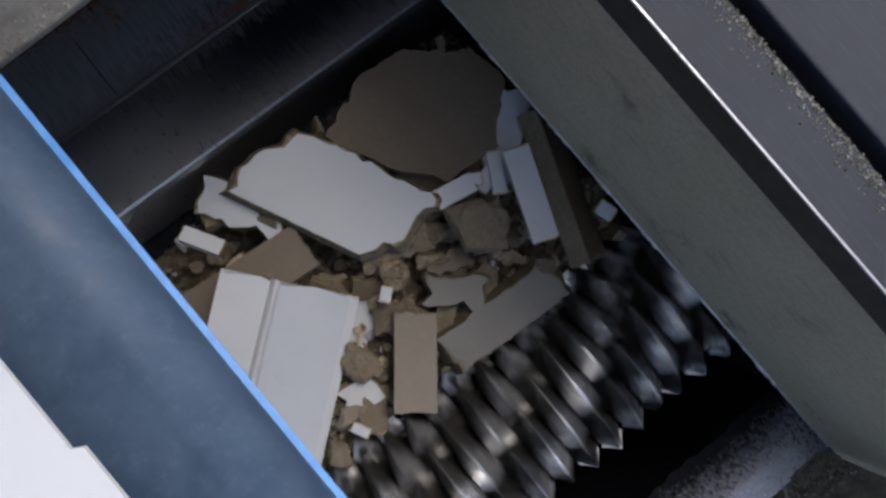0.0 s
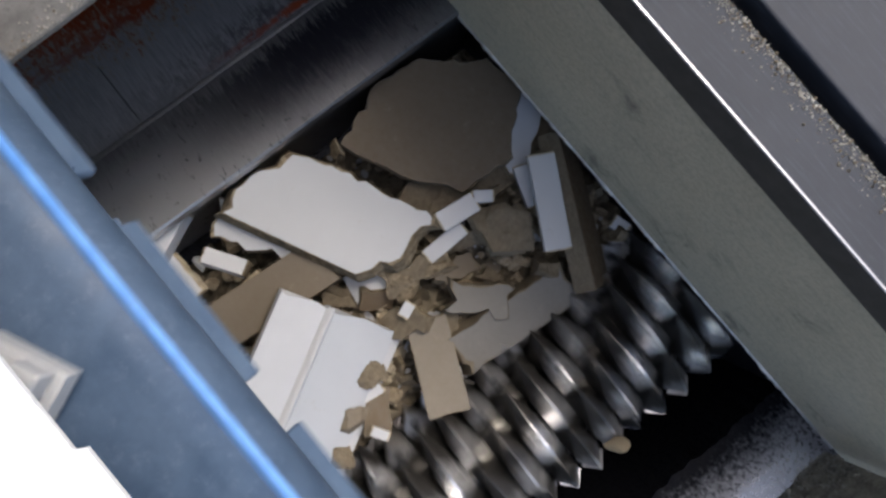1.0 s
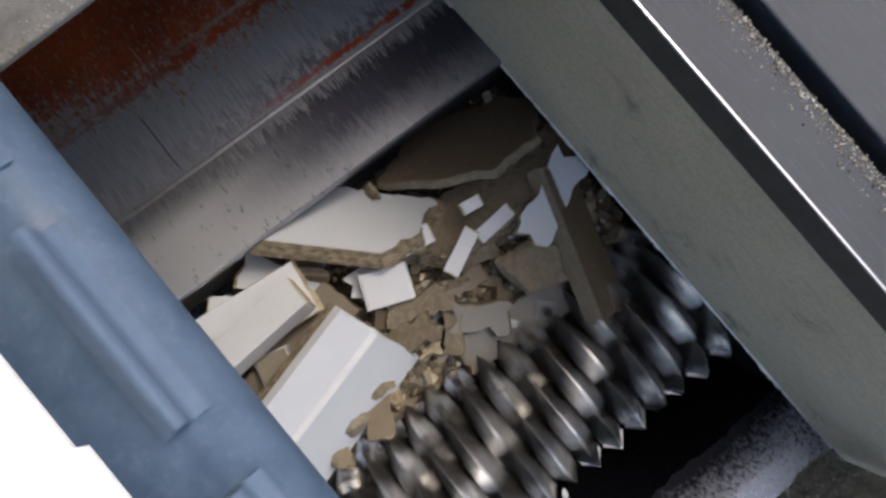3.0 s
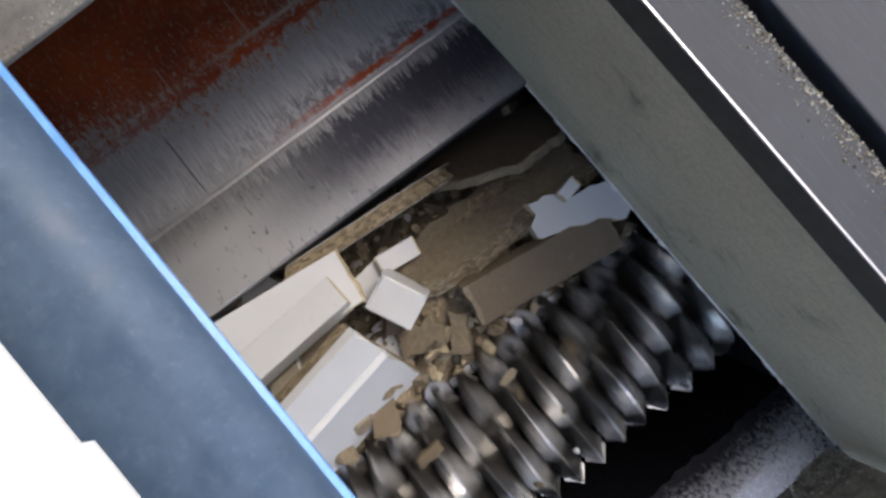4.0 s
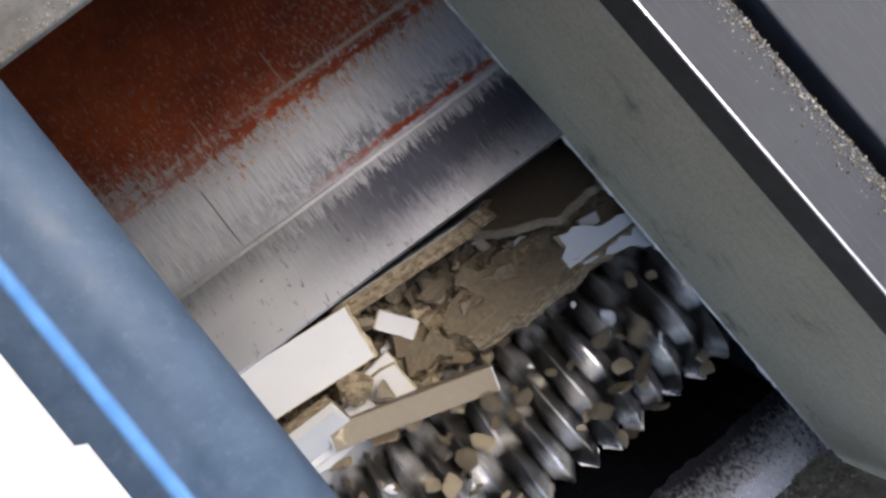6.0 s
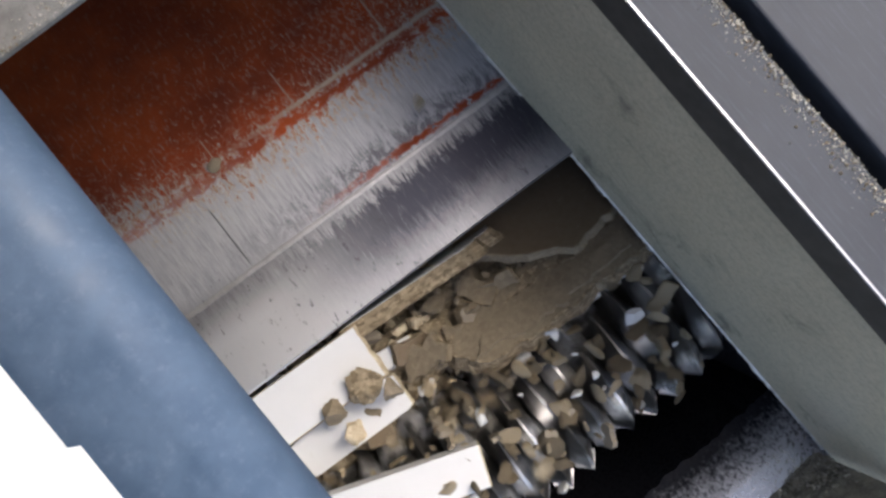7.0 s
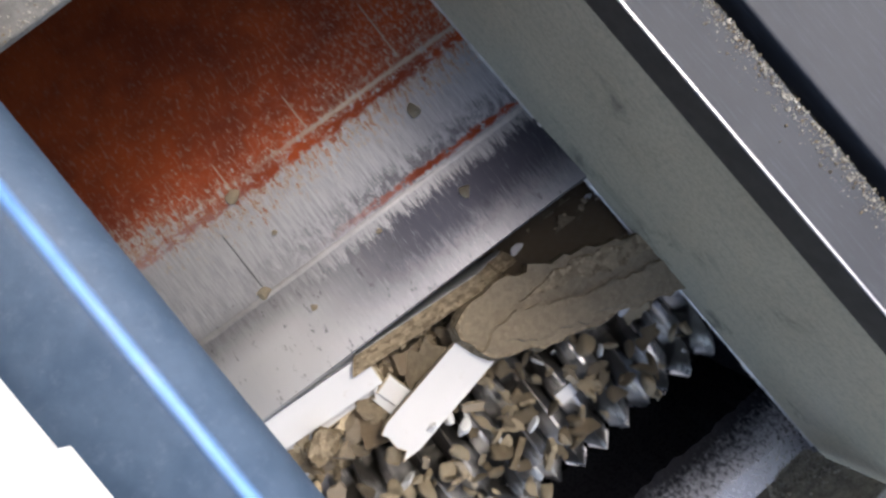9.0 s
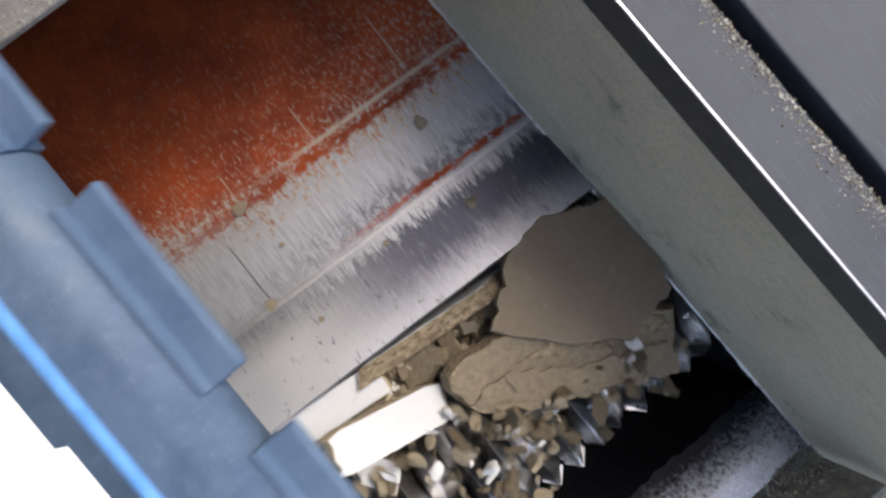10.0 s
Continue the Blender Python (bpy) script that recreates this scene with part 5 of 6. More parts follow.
PATHS.append((chunk("fibre_lump", "tan lump of torn fibreboard in the heap", 0.035, 0.030, 0.5, RAW, 222), [(0, pose(0.037, 0.364, -0.085, 70, 0, 259)),
              (1, pose(0.037, 0.308, -0.089, 70, 5, 263)),
              (2, pose(0.037, 0.251, -0.093, 70, 10, 267)),
              (2.5, pose(0.037, 0.222, -0.095, 70, 12.5, 269)),
              (4, pose(0.037, 0.135, -0.101, 70, 20, 275)),
              (5.5, pose(0.037, 0.051, -0.107, 70, 27.5, 281)),
              (7, pose(0.037, -0.017, -0.113, 70, 35, 287)),
              (8.5, pose(0.037, -0.064, -0.119, 70, 42.5, 293)),
              (10, pose(0.037, -0.105, -0.125, 70, 50, 299))]))
PATHS.append((chunk("fibre_lump", "tan lump of torn fibreboard in the heap", 0.040, 0.030, 0.5, OCHRE, 229), [(0, pose(-0.165, 0.281, -0.085, 80, 0, 296)),
              (1, pose(-0.163, 0.234, -0.085, 80, 5, 300)),
              (2, pose(-0.161, 0.185, -0.085, 80, 10, 304)),
              (2.5, pose(-0.160, 0.160, -0.085, 80, 12.5, 306)),
              (4, pose(-0.157, 0.086, -0.085, 80, 20, 312)),
              (5.5, pose(-0.154, 0.014, -0.085, 80, 27.5, 318)),
              (7, pose(-0.151, -0.044, -0.085, 80, 35, 324)),
              (8.5, pose(-0.148, -0.084, -0.085, 80, 42.5, 330)),
              (10, pose(-0.145, -0.118, -0.085, 80, 50, 336))]))
PATHS.append((chunk("fibre_lump", "tan lump of torn fibreboard in the heap", 0.050, 0.040, 0.5, FIBRE, 237), [(0, pose(0.016, 0.150, -0.085, 90, 0, 333)),
              (1, pose(0.014, 0.115, -0.089, 90, 5, 337)),
              (2, pose(0.012, 0.080, -0.093, 90, 10, 341)),
              (2.5, pose(0.011, 0.062, -0.095, 90, 12.5, 343)),
              (4, pose(0.008, 0.008, -0.101, 90, 20, 349)),
              (5.5, pose(0.005, -0.045, -0.107, 90, 27.5, 355)),
              (7, pose(0.002, -0.087, -0.113, 90, 35, 361)),
              (8.5, pose(-0.001, -0.116, -0.119, 90, 42.5, 367)),
              (10, pose(-0.004, -0.141, -0.125, 90, 50, 373))]))
PATHS.append((chunk("fibre_lump", "tan lump of torn fibreboard in the heap", 0.035, 0.055, 0.5, RAW, 239), [(0, pose(0.396, -0.206, -0.085, 100, 0, 370)),
              (1, pose(0.396, -0.205, -0.085, 100, 5, 374)),
              (2, pose(0.396, -0.204, -0.085, 100, 10, 378)),
              (2.5, pose(0.396, -0.204, -0.085, 100, 12.5, 380)),
              (4, pose(0.396, -0.203, -0.085, 100, 20, 386)),
              (5.5, pose(0.396, -0.202, -0.085, 100, 27.5, 392)),
              (7, pose(0.396, -0.202, -0.085, 100, 35, 398)),
              (8.5, pose(0.396, -0.201, -0.085, 100, 42.5, 404)),
              (10, pose(0.396, -0.201, -0.085, 100, 50, 410))]))
PATHS.append((board("fibre_shard", "thin broken shard of fibreboard in the heap", 0.054, 0.022, 0.020, BROWN, RAW, 300, 0.010, 0.12, "snew", "shard"), [(0, pose(-0.040, 0.178, -0.091, -8.76719, -13.5571, 240)),
              (1, pose(-0.040, 0.141, -0.105, -6.76719, -13.5571, 243)),
              (2.5, pose(-0.040, 0.083, -0.126, -3.76719, -13.5571, 247)),
              (4, pose(-0.040, 0.025, -0.147, -0.767186, -13.5571, 252)),
              (5.5, pose(-0.040, -0.032, -0.168, 2.23281, -13.5571, 256)),
              (7, pose(-0.040, -0.077, -0.189, 5.23281, -13.5571, 261)),
              (8.5, pose(-0.040, -0.109, -0.210, 8.23281, -13.5571, 265)),
              (10, pose(-0.040, -0.136, -0.231, 11.2328, -13.5571, 270))]))
PATHS.append((board("fibre_shard", "thin broken shard of fibreboard in the heap", 0.109, 0.059, 0.013, BROWN, RAW, 301, 0.010, 0.12, "snew", "shard"), [(0, pose(-0.238, -0.169, -0.098, -11.2224, -17.3849, 225)),
              (1, pose(-0.238, -0.172, -0.095, -9.22239, -17.3849, 228)),
              (2.5, pose(-0.238, -0.177, -0.090, -6.22239, -17.3849, 232)),
              (4, pose(-0.238, -0.182, -0.086, -3.22239, -17.3849, 237)),
              (5.5, pose(-0.238, -0.186, -0.081, -0.222387, -17.3849, 241)),
              (7, pose(-0.238, -0.190, -0.077, 2.77761, -17.3849, 246)),
              (8.5, pose(-0.238, -0.193, -0.072, 5.77761, -17.3849, 250)),
              (10, pose(-0.238, -0.195, -0.068, 8.77761, -17.3849, 255))]))
PATHS.append((board("fibre_shard", "thin broken shard of fibreboard in the heap", 0.100, 0.041, 0.011, FIBRE, RAW, 302, 0.016, 0.12, "snew", "shard"), [(0, pose(0.130, 0.009, -0.100, -30.7451, 24.902, 146)),
              (1, pose(0.130, -0.012, -0.097, -28.7451, 24.902, 149)),
              (2.5, pose(0.130, -0.044, -0.092, -25.7451, 24.902, 153)),
              (4, pose(0.130, -0.076, -0.088, -22.7451, 24.902, 158)),
              (5.5, pose(0.130, -0.107, -0.083, -19.7451, 24.902, 162)),
              (7, pose(0.130, -0.132, -0.079, -16.7451, 24.902, 167)),
              (8.5, pose(0.130, -0.150, -0.074, -13.7451, 24.902, 171)),
              (10, pose(0.130, -0.165, -0.070, -10.7451, 24.902, 176))]))
PATHS.append((board("fibre_shard", "thin broken shard of fibreboard in the heap", 0.054, 0.028, 0.011, FIBRE, RAW, 303, 0.016, 0.12, "snew", "shard"), [(0, pose(0.337, -0.110, -0.094, 8.50164, -20.1886, 152)),
              (1, pose(0.337, -0.119, -0.091, 10.5016, -20.1886, 155)),
              (2.5, pose(0.337, -0.133, -0.087, 13.5016, -20.1886, 160)),
              (4, pose(0.337, -0.147, -0.082, 16.5016, -20.1886, 164)),
              (5.5, pose(0.337, -0.160, -0.078, 19.5016, -20.1886, 169)),
              (7, pose(0.337, -0.171, -0.073, 22.5016, -20.1886, 173)),
              (8.5, pose(0.337, -0.178, -0.069, 25.5016, -20.1886, 178)),
              (10, pose(0.337, -0.185, -0.064, 28.5016, -20.1886, 182))]))
PATHS.append((board("fibre_shard", "thin broken shard of fibreboard in the heap", 0.088, 0.052, 0.011, FIBRE, RAW, 304, 0.016, 0.12, "snew", "shard"), [(0, pose(-0.014, -0.126, -0.096, 7.65075, 2.46895, 219)),
              (1, pose(-0.014, -0.133, -0.093, 9.65075, 2.46895, 222)),
              (2.5, pose(-0.014, -0.144, -0.088, 12.6507, 2.46895, 226)),
              (4, pose(-0.014, -0.156, -0.084, 15.6507, 2.46895, 231)),
              (5.5, pose(-0.014, -0.167, -0.079, 18.6507, 2.46895, 235)),
              (7, pose(-0.014, -0.176, -0.075, 21.6507, 2.46895, 240)),
              (8.5, pose(-0.014, -0.182, -0.070, 24.6507, 2.46895, 244)),
              (10, pose(-0.014, -0.187, -0.066, 27.6507, 2.46895, 249))]))
PATHS.append((board("fibre_shard", "thin broken shard of fibreboard in the heap", 0.069, 0.041, 0.022, FIBRE, RAW, 306, 0.016, 0.12, "snew", "shard"), [(0, pose(0.119, -0.110, -0.114, 21.7075, 0.000727406, 85)),
              (1, pose(0.119, -0.119, -0.111, 23.7075, 0.000727406, 88)),
              (2.5, pose(0.119, -0.132, -0.107, 26.7075, 0.000727406, 92)),
              (4, pose(0.119, -0.146, -0.102, 29.7075, 0.000727406, 97)),
              (5.5, pose(0.119, -0.160, -0.098, 32.7075, 0.000727406, 101)),
              (7, pose(0.119, -0.171, -0.093, 35.7075, 0.000727406, 106)),
              (8.5, pose(0.119, -0.178, -0.089, 38.7075, 0.000727406, 110)),
              (10, pose(0.119, -0.185, -0.084, 41.7075, 0.000727406, 115))]))
PATHS.append((board("fibre_shard", "thin broken shard of fibreboard in the heap", 0.048, 0.023, 0.011, FIBRE, RAW, 307, 0.010, 0.12, "snew", "shard"), [(0, pose(-0.394, -0.156, -0.108, 7.51019, 15.1977, 243)),
              (1, pose(-0.394, -0.161, -0.105, 9.51019, 15.1977, 246)),
              (2.5, pose(-0.394, -0.167, -0.101, 12.5102, 15.1977, 251)),
              (4, pose(-0.394, -0.174, -0.096, 15.5102, 15.1977, 255)),
              (5.5, pose(-0.394, -0.181, -0.092, 18.5102, 15.1977, 260)),
              (7, pose(-0.394, -0.186, -0.087, 21.5102, 15.1977, 264)),
              (8.5, pose(-0.394, -0.190, -0.083, 24.5102, 15.1977, 269)),
              (10, pose(-0.394, -0.193, -0.078, 27.5102, 15.1977, 273))]))
PATHS.append((board("fibre_shard", "thin broken shard of fibreboard in the heap", 0.086, 0.036, 0.017, FIBRE, RAW, 308, 0.016, 0.12, "snew", "shard"), [(0, pose(-0.391, -0.023, -0.107, -2.85166, -17.4724, 124)),
              (1, pose(-0.391, -0.041, -0.104, -0.851657, -17.4724, 127)),
              (2.5, pose(-0.391, -0.068, -0.099, 2.14834, -17.4724, 131)),
              (4, pose(-0.391, -0.095, -0.095, 5.14834, -17.4724, 136)),
              (5.5, pose(-0.391, -0.121, -0.090, 8.14834, -17.4724, 140)),
              (7, pose(-0.391, -0.143, -0.086, 11.1483, -17.4724, 145)),
              (8.5, pose(-0.391, -0.158, -0.081, 14.1483, -17.4724, 149)),
              (10, pose(-0.391, -0.170, -0.077, 17.1483, -17.4724, 154))]))
PATHS.append((board("fibre_shard", "thin broken shard of fibreboard in the heap", 0.081, 0.038, 0.023, FIBRE, RAW, 309, 0.010, 0.12, "snew", "shard"), [(0, pose(-0.228, 0.354, -0.097, 18.6507, -16.8069, 167)),
              (1, pose(-0.228, 0.300, -0.111, 20.6507, -16.8069, 170)),
              (2.5, pose(-0.228, 0.215, -0.132, 23.6507, -16.8069, 175)),
              (4, pose(-0.228, 0.130, -0.153, 26.6507, -16.8069, 179)),
              (5.5, pose(-0.228, 0.046, -0.174, 29.6507, -16.8069, 184)),
              (7, pose(-0.228, -0.020, -0.195, 32.6507, -16.8069, 188)),
              (8.5, pose(-0.228, -0.067, -0.216, 35.6507, -16.8069, 193)),
              (10, pose(-0.228, -0.106, -0.237, 38.6507, -16.8069, 197))]))
PATHS.append((board("fibre_shard", "thin broken shard of fibreboard in the heap", 0.061, 0.027, 0.023, PALE, RAW, 310, 0.010, 0.12, "snew", "shard"), [(0, pose(-0.276, 0.251, -0.110, -9.73335, 2.79374, 181)),
              (1, pose(-0.276, 0.207, -0.124, -7.73335, 2.79374, 184)),
              (2.5, pose(-0.276, 0.138, -0.145, -4.73335, 2.79374, 188)),
              (4, pose(-0.276, 0.069, -0.166, -1.73335, 2.79374, 193)),
              (5.5, pose(-0.276, 0.001, -0.187, 1.26665, 2.79374, 197)),
              (7, pose(-0.276, -0.054, -0.208, 4.26665, 2.79374, 202)),
              (8.5, pose(-0.276, -0.091, -0.229, 7.26665, 2.79374, 206)),
              (10, pose(-0.276, -0.124, -0.250, 10.2667, 2.79374, 211))]))
PATHS.append((board("fibre_shard", "thin broken shard of fibreboard in the heap", 0.103, 0.048, 0.023, BROWN, RAW, 312, 0.010, 0.12, "snew", "shard"), [(0, pose(0.082, -0.031, -0.107, -14.6075, 22.3902, 341)),
              (1, pose(0.082, -0.047, -0.104, -12.6075, 22.3902, 344)),
              (2.5, pose(0.082, -0.073, -0.099, -9.6075, 22.3902, 348)),
              (4, pose(0.082, -0.099, -0.095, -6.6075, 22.3902, 353)),
              (5.5, pose(0.082, -0.125, -0.090, -3.6075, 22.3902, 357)),
              (7, pose(0.082, -0.145, -0.086, -0.607503, 22.3902, 362)),
              (8.5, pose(0.082, -0.159, -0.081, 2.3925, 22.3902, 366)),
              (10, pose(0.082, -0.171, -0.077, 5.3925, 22.3902, 371))]))
PATHS.append((board("fibre_shard", "thin broken shard of fibreboard in the heap", 0.093, 0.056, 0.018, FIBRE, RAW, 313, 0.010, 0.12, "snew", "shard"), [(0, pose(0.092, 0.066, -0.114, -33.0038, -29.7785, 285)),
              (1, pose(0.092, 0.040, -0.111, -31.0038, -29.7785, 288)),
              (2.5, pose(0.092, -0.001, -0.107, -28.0038, -29.7785, 293)),
              (4, pose(0.092, -0.042, -0.102, -25.0038, -29.7785, 297)),
              (5.5, pose(0.092, -0.082, -0.098, -22.0038, -29.7785, 302)),
              (7, pose(0.092, -0.114, -0.093, -19.0038, -29.7785, 306)),
              (8.5, pose(0.092, -0.136, -0.089, -16.0038, -29.7785, 311)),
              (10, pose(0.092, -0.155, -0.084, -13.0038, -29.7785, 315))]))
PATHS.append((board("fibre_shard", "thin broken shard of fibreboard in the heap", 0.109, 0.068, 0.021, FIBRE, RAW, 314, 0.016, 0.12, "snew", "shard"), [(0, pose(-0.084, -0.042, -0.086, 8.73171, 25.196, 157)),
              (1, pose(-0.084, -0.058, -0.083, 10.7317, 25.196, 160)),
              (2.5, pose(-0.084, -0.082, -0.079, 13.7317, 25.196, 164)),
              (4, pose(-0.084, -0.106, -0.074, 16.7317, 25.196, 169)),
              (5.5, pose(-0.084, -0.130, -0.070, 19.7317, 25.196, 173)),
              (7, pose(-0.084, -0.149, -0.065, 22.7317, 25.196, 178)),
              (8.5, pose(-0.084, -0.162, -0.061, 25.7317, 25.196, 182)),
              (10, pose(-0.084, -0.173, -0.056, 28.7317, 25.196, 187))]))
PATHS.append((board("fibre_shard", "thin broken shard of fibreboard in the heap", 0.058, 0.036, 0.012, PALE, RAW, 315, 0.010, 0.12, "snew", "shard"), [(0, pose(-0.075, -0.121, -0.103, 33.6009, 8.28381, 146)),
              (1, pose(-0.075, -0.129, -0.100, 35.6009, 8.28381, 149)),
              (2.5, pose(-0.075, -0.141, -0.096, 38.6009, 8.28381, 153)),
              (4, pose(-0.075, -0.153, -0.091, 41.6009, 8.28381, 158)),
              (5.5, pose(-0.075, -0.165, -0.087, 44.6009, 8.28381, 162)),
              (7, pose(-0.075, -0.174, -0.082, 47.6009, 8.28381, 167)),
              (8.5, pose(-0.075, -0.181, -0.078, 50.6009, 8.28381, 171)),
              (10, pose(-0.075, -0.187, -0.073, 53.6009, 8.28381, 176))]))
PATHS.append((board("fibre_shard", "thin broken shard of fibreboard in the heap", 0.080, 0.052, 0.016, FIBRE, RAW, 318, 0.016, 0.12, "snew", "shard"), [(0, pose(-0.170, 0.325, -0.094, -26.2696, 2.05529, 248)),
              (1, pose(-0.170, 0.274, -0.108, -24.2696, 2.05529, 251)),
              (2.5, pose(-0.170, 0.193, -0.129, -21.2696, 2.05529, 256)),
              (4, pose(-0.170, 0.112, -0.150, -18.2696, 2.05529, 260)),
              (5.5, pose(-0.170, 0.033, -0.171, -15.2696, 2.05529, 265)),
              (7, pose(-0.170, -0.030, -0.192, -12.2696, 2.05529, 269)),
              (8.5, pose(-0.170, -0.074, -0.213, -9.26957, 2.05529, 274)),
              (10, pose(-0.170, -0.111, -0.234, -6.26957, 2.05529, 278))]))
PATHS.append((board("fibre_shard", "thin broken shard of fibreboard in the heap", 0.067, 0.045, 0.019, PALE, RAW, 319, 0.010, 0.12, "snew", "shard"), [(0, pose(-0.363, 0.019, -0.110, 15.4502, -11.3643, 30)),
              (1, pose(-0.363, -0.003, -0.107, 17.4502, -11.3643, 33)),
              (2.5, pose(-0.363, -0.036, -0.102, 20.4502, -11.3643, 37)),
              (4, pose(-0.363, -0.070, -0.098, 23.4502, -11.3643, 42)),
              (5.5, pose(-0.363, -0.103, -0.093, 26.4502, -11.3643, 46)),
              (7, pose(-0.363, -0.129, -0.089, 29.4502, -11.3643, 51)),
              (8.5, pose(-0.363, -0.147, -0.084, 32.4502, -11.3643, 55)),
              (10, pose(-0.363, -0.163, -0.080, 35.4502, -11.3643, 60))]))
PATHS.append((board("fibre_shard", "thin broken shard of fibreboard in the heap", 0.077, 0.044, 0.013, FIBRE, RAW, 320, 0.010, 0.12, "snew", "shard"), [(0, pose(0.328, 0.024, -0.105, -22.4441, 10.0438, 11)),
              (1, pose(0.328, 0.002, -0.102, -20.4441, 10.0438, 14)),
              (2.5, pose(0.328, -0.033, -0.097, -17.4441, 10.0438, 18)),
              (4, pose(0.328, -0.067, -0.093, -14.4441, 10.0438, 23)),
              (5.5, pose(0.328, -0.101, -0.088, -11.4441, 10.0438, 27)),
              (7, pose(0.328, -0.127, -0.084, -8.44414, 10.0438, 32)),
              (8.5, pose(0.328, -0.146, -0.079, -5.44414, 10.0438, 36)),
              (10, pose(0.328, -0.162, -0.075, -2.44414, 10.0438, 41))]))
PATHS.append((board("fibre_shard", "thin broken shard of fibreboard in the heap", 0.069, 0.051, 0.012, PALE, RAW, 321, 0.010, 0.12, "snew", "shard"), [(0, pose(-0.342, -0.051, -0.100, 13.1933, -12.2368, 347)),
              (1, pose(-0.342, -0.066, -0.097, 15.1933, -12.2368, 350)),
              (2.5, pose(-0.342, -0.089, -0.092, 18.1933, -12.2368, 354)),
              (4, pose(-0.342, -0.111, -0.088, 21.1933, -12.2368, 359)),
              (5.5, pose(-0.342, -0.134, -0.083, 24.1933, -12.2368, 363)),
              (7, pose(-0.342, -0.152, -0.079, 27.1933, -12.2368, 368)),
              (8.5, pose(-0.342, -0.164, -0.074, 30.1933, -12.2368, 372)),
              (10, pose(-0.342, -0.175, -0.070, 33.1933, -12.2368, 377))]))
PATHS.append((board("fibre_shard", "thin broken shard of fibreboard in the heap", 0.078, 0.053, 0.021, FIBRE, RAW, 322, 0.016, 0.12, "snew", "shard"), [(0, pose(-0.154, 0.095, -0.114, -2.78799, 17.1264, 140)),
              (1, pose(-0.154, 0.066, -0.128, -0.787991, 17.1264, 143)),
              (2.5, pose(-0.154, 0.021, -0.149, 2.21201, 17.1264, 147)),
              (4, pose(-0.154, -0.024, -0.170, 5.21201, 17.1264, 152)),
              (5.5, pose(-0.154, -0.069, -0.191, 8.21201, 17.1264, 156)),
              (7, pose(-0.154, -0.104, -0.212, 11.212, 17.1264, 161)),
              (8.5, pose(-0.154, -0.129, -0.233, 14.212, 17.1264, 165)),
              (10, pose(-0.154, -0.150, -0.254, 17.212, 17.1264, 170))]))
PATHS.append((board("fibre_shard", "thin broken shard of fibreboard in the heap", 0.065, 0.030, 0.011, FIBRE, RAW, 325, 0.010, 0.12, "snew", "shard"), [(0, pose(-0.162, 0.095, -0.107, -19.2028, 2.65802, 130)),
              (1, pose(-0.162, 0.066, -0.121, -17.2028, 2.65802, 133)),
              (2.5, pose(-0.162, 0.021, -0.142, -14.2028, 2.65802, 137)),
              (4, pose(-0.162, -0.025, -0.163, -11.2028, 2.65802, 142)),
              (5.5, pose(-0.162, -0.069, -0.184, -8.2028, 2.65802, 146)),
              (7, pose(-0.162, -0.104, -0.205, -5.2028, 2.65802, 151)),
              (8.5, pose(-0.162, -0.129, -0.226, -2.2028, 2.65802, 155)),
              (10, pose(-0.162, -0.150, -0.247, 0.797198, 2.65802, 160))]))
PATHS.append((board("fibre_shard", "thin broken shard of fibreboard in the heap", 0.070, 0.053, 0.019, PALE, RAW, 326, 0.010, 0.12, "snew", "shard"), [(0, pose(-0.191, 0.326, -0.111, 27.8056, -10.742, 216)),
              (1, pose(-0.191, 0.275, -0.125, 29.8056, -10.742, 219)),
              (2.5, pose(-0.191, 0.194, -0.146, 32.8056, -10.742, 223)),
              (4, pose(-0.191, 0.113, -0.167, 35.8056, -10.742, 228)),
              (5.5, pose(-0.191, 0.034, -0.188, 38.8056, -10.742, 232)),
              (7, pose(-0.191, -0.029, -0.209, 41.8056, -10.742, 237)),
              (8.5, pose(-0.191, -0.073, -0.230, 44.8056, -10.742, 241)),
              (10, pose(-0.191, -0.111, -0.251, 47.8056, -10.742, 246))]))
PATHS.append((board("fibre_shard", "thin broken shard of fibreboard in the heap", 0.071, 0.051, 0.024, BROWN, RAW, 328, 0.010, 0.12, "snew", "shard"), [(0, pose(-0.094, 0.031, -0.107, -23.1121, -17.6946, 138)),
              (1, pose(-0.094, 0.009, -0.104, -21.1121, -17.6946, 141)),
              (2.5, pose(-0.094, -0.027, -0.100, -18.1121, -17.6946, 146)),
              (4, pose(-0.094, -0.062, -0.095, -15.1121, -17.6946, 150)),
              (5.5, pose(-0.094, -0.097, -0.091, -12.1121, -17.6946, 155)),
              (7, pose(-0.094, -0.125, -0.086, -9.11213, -17.6946, 159)),
              (8.5, pose(-0.094, -0.144, -0.082, -6.11213, -17.6946, 164)),
              (10, pose(-0.094, -0.161, -0.077, -3.11213, -17.6946, 168))]))
PATHS.append((chunk("fibre_lump", "tan lump of torn fibreboard on the white board", 0.040, 0.052, 0.6, RAW, 260), [(0, pose(-0.229, -0.027, -0.160, 0, 0, -39)),
              (4, pose(-0.269, -0.095, -0.140, 0, 0, -39)),
              (5.5, pose(-0.243, -0.100, -0.050, 20, 0, -39)),
              (6.5, pose(-0.207, -0.102, 0.012, 25, 0, -39)),
              (7.5, pose(-0.191, -0.117, 0.016, 25, 0, -29)),
              (8, pose(-0.249, -0.115, 0.012, 40, 0, 21)),
              (8.4, pose(-0.315, -0.146, -0.010, 60, 0, 41)),
              (9, pose(-0.333, -0.163, -0.020, 60, 0, 51)),
              (10, pose(-0.341, -0.188, -0.020, 70, 0, 56))]))
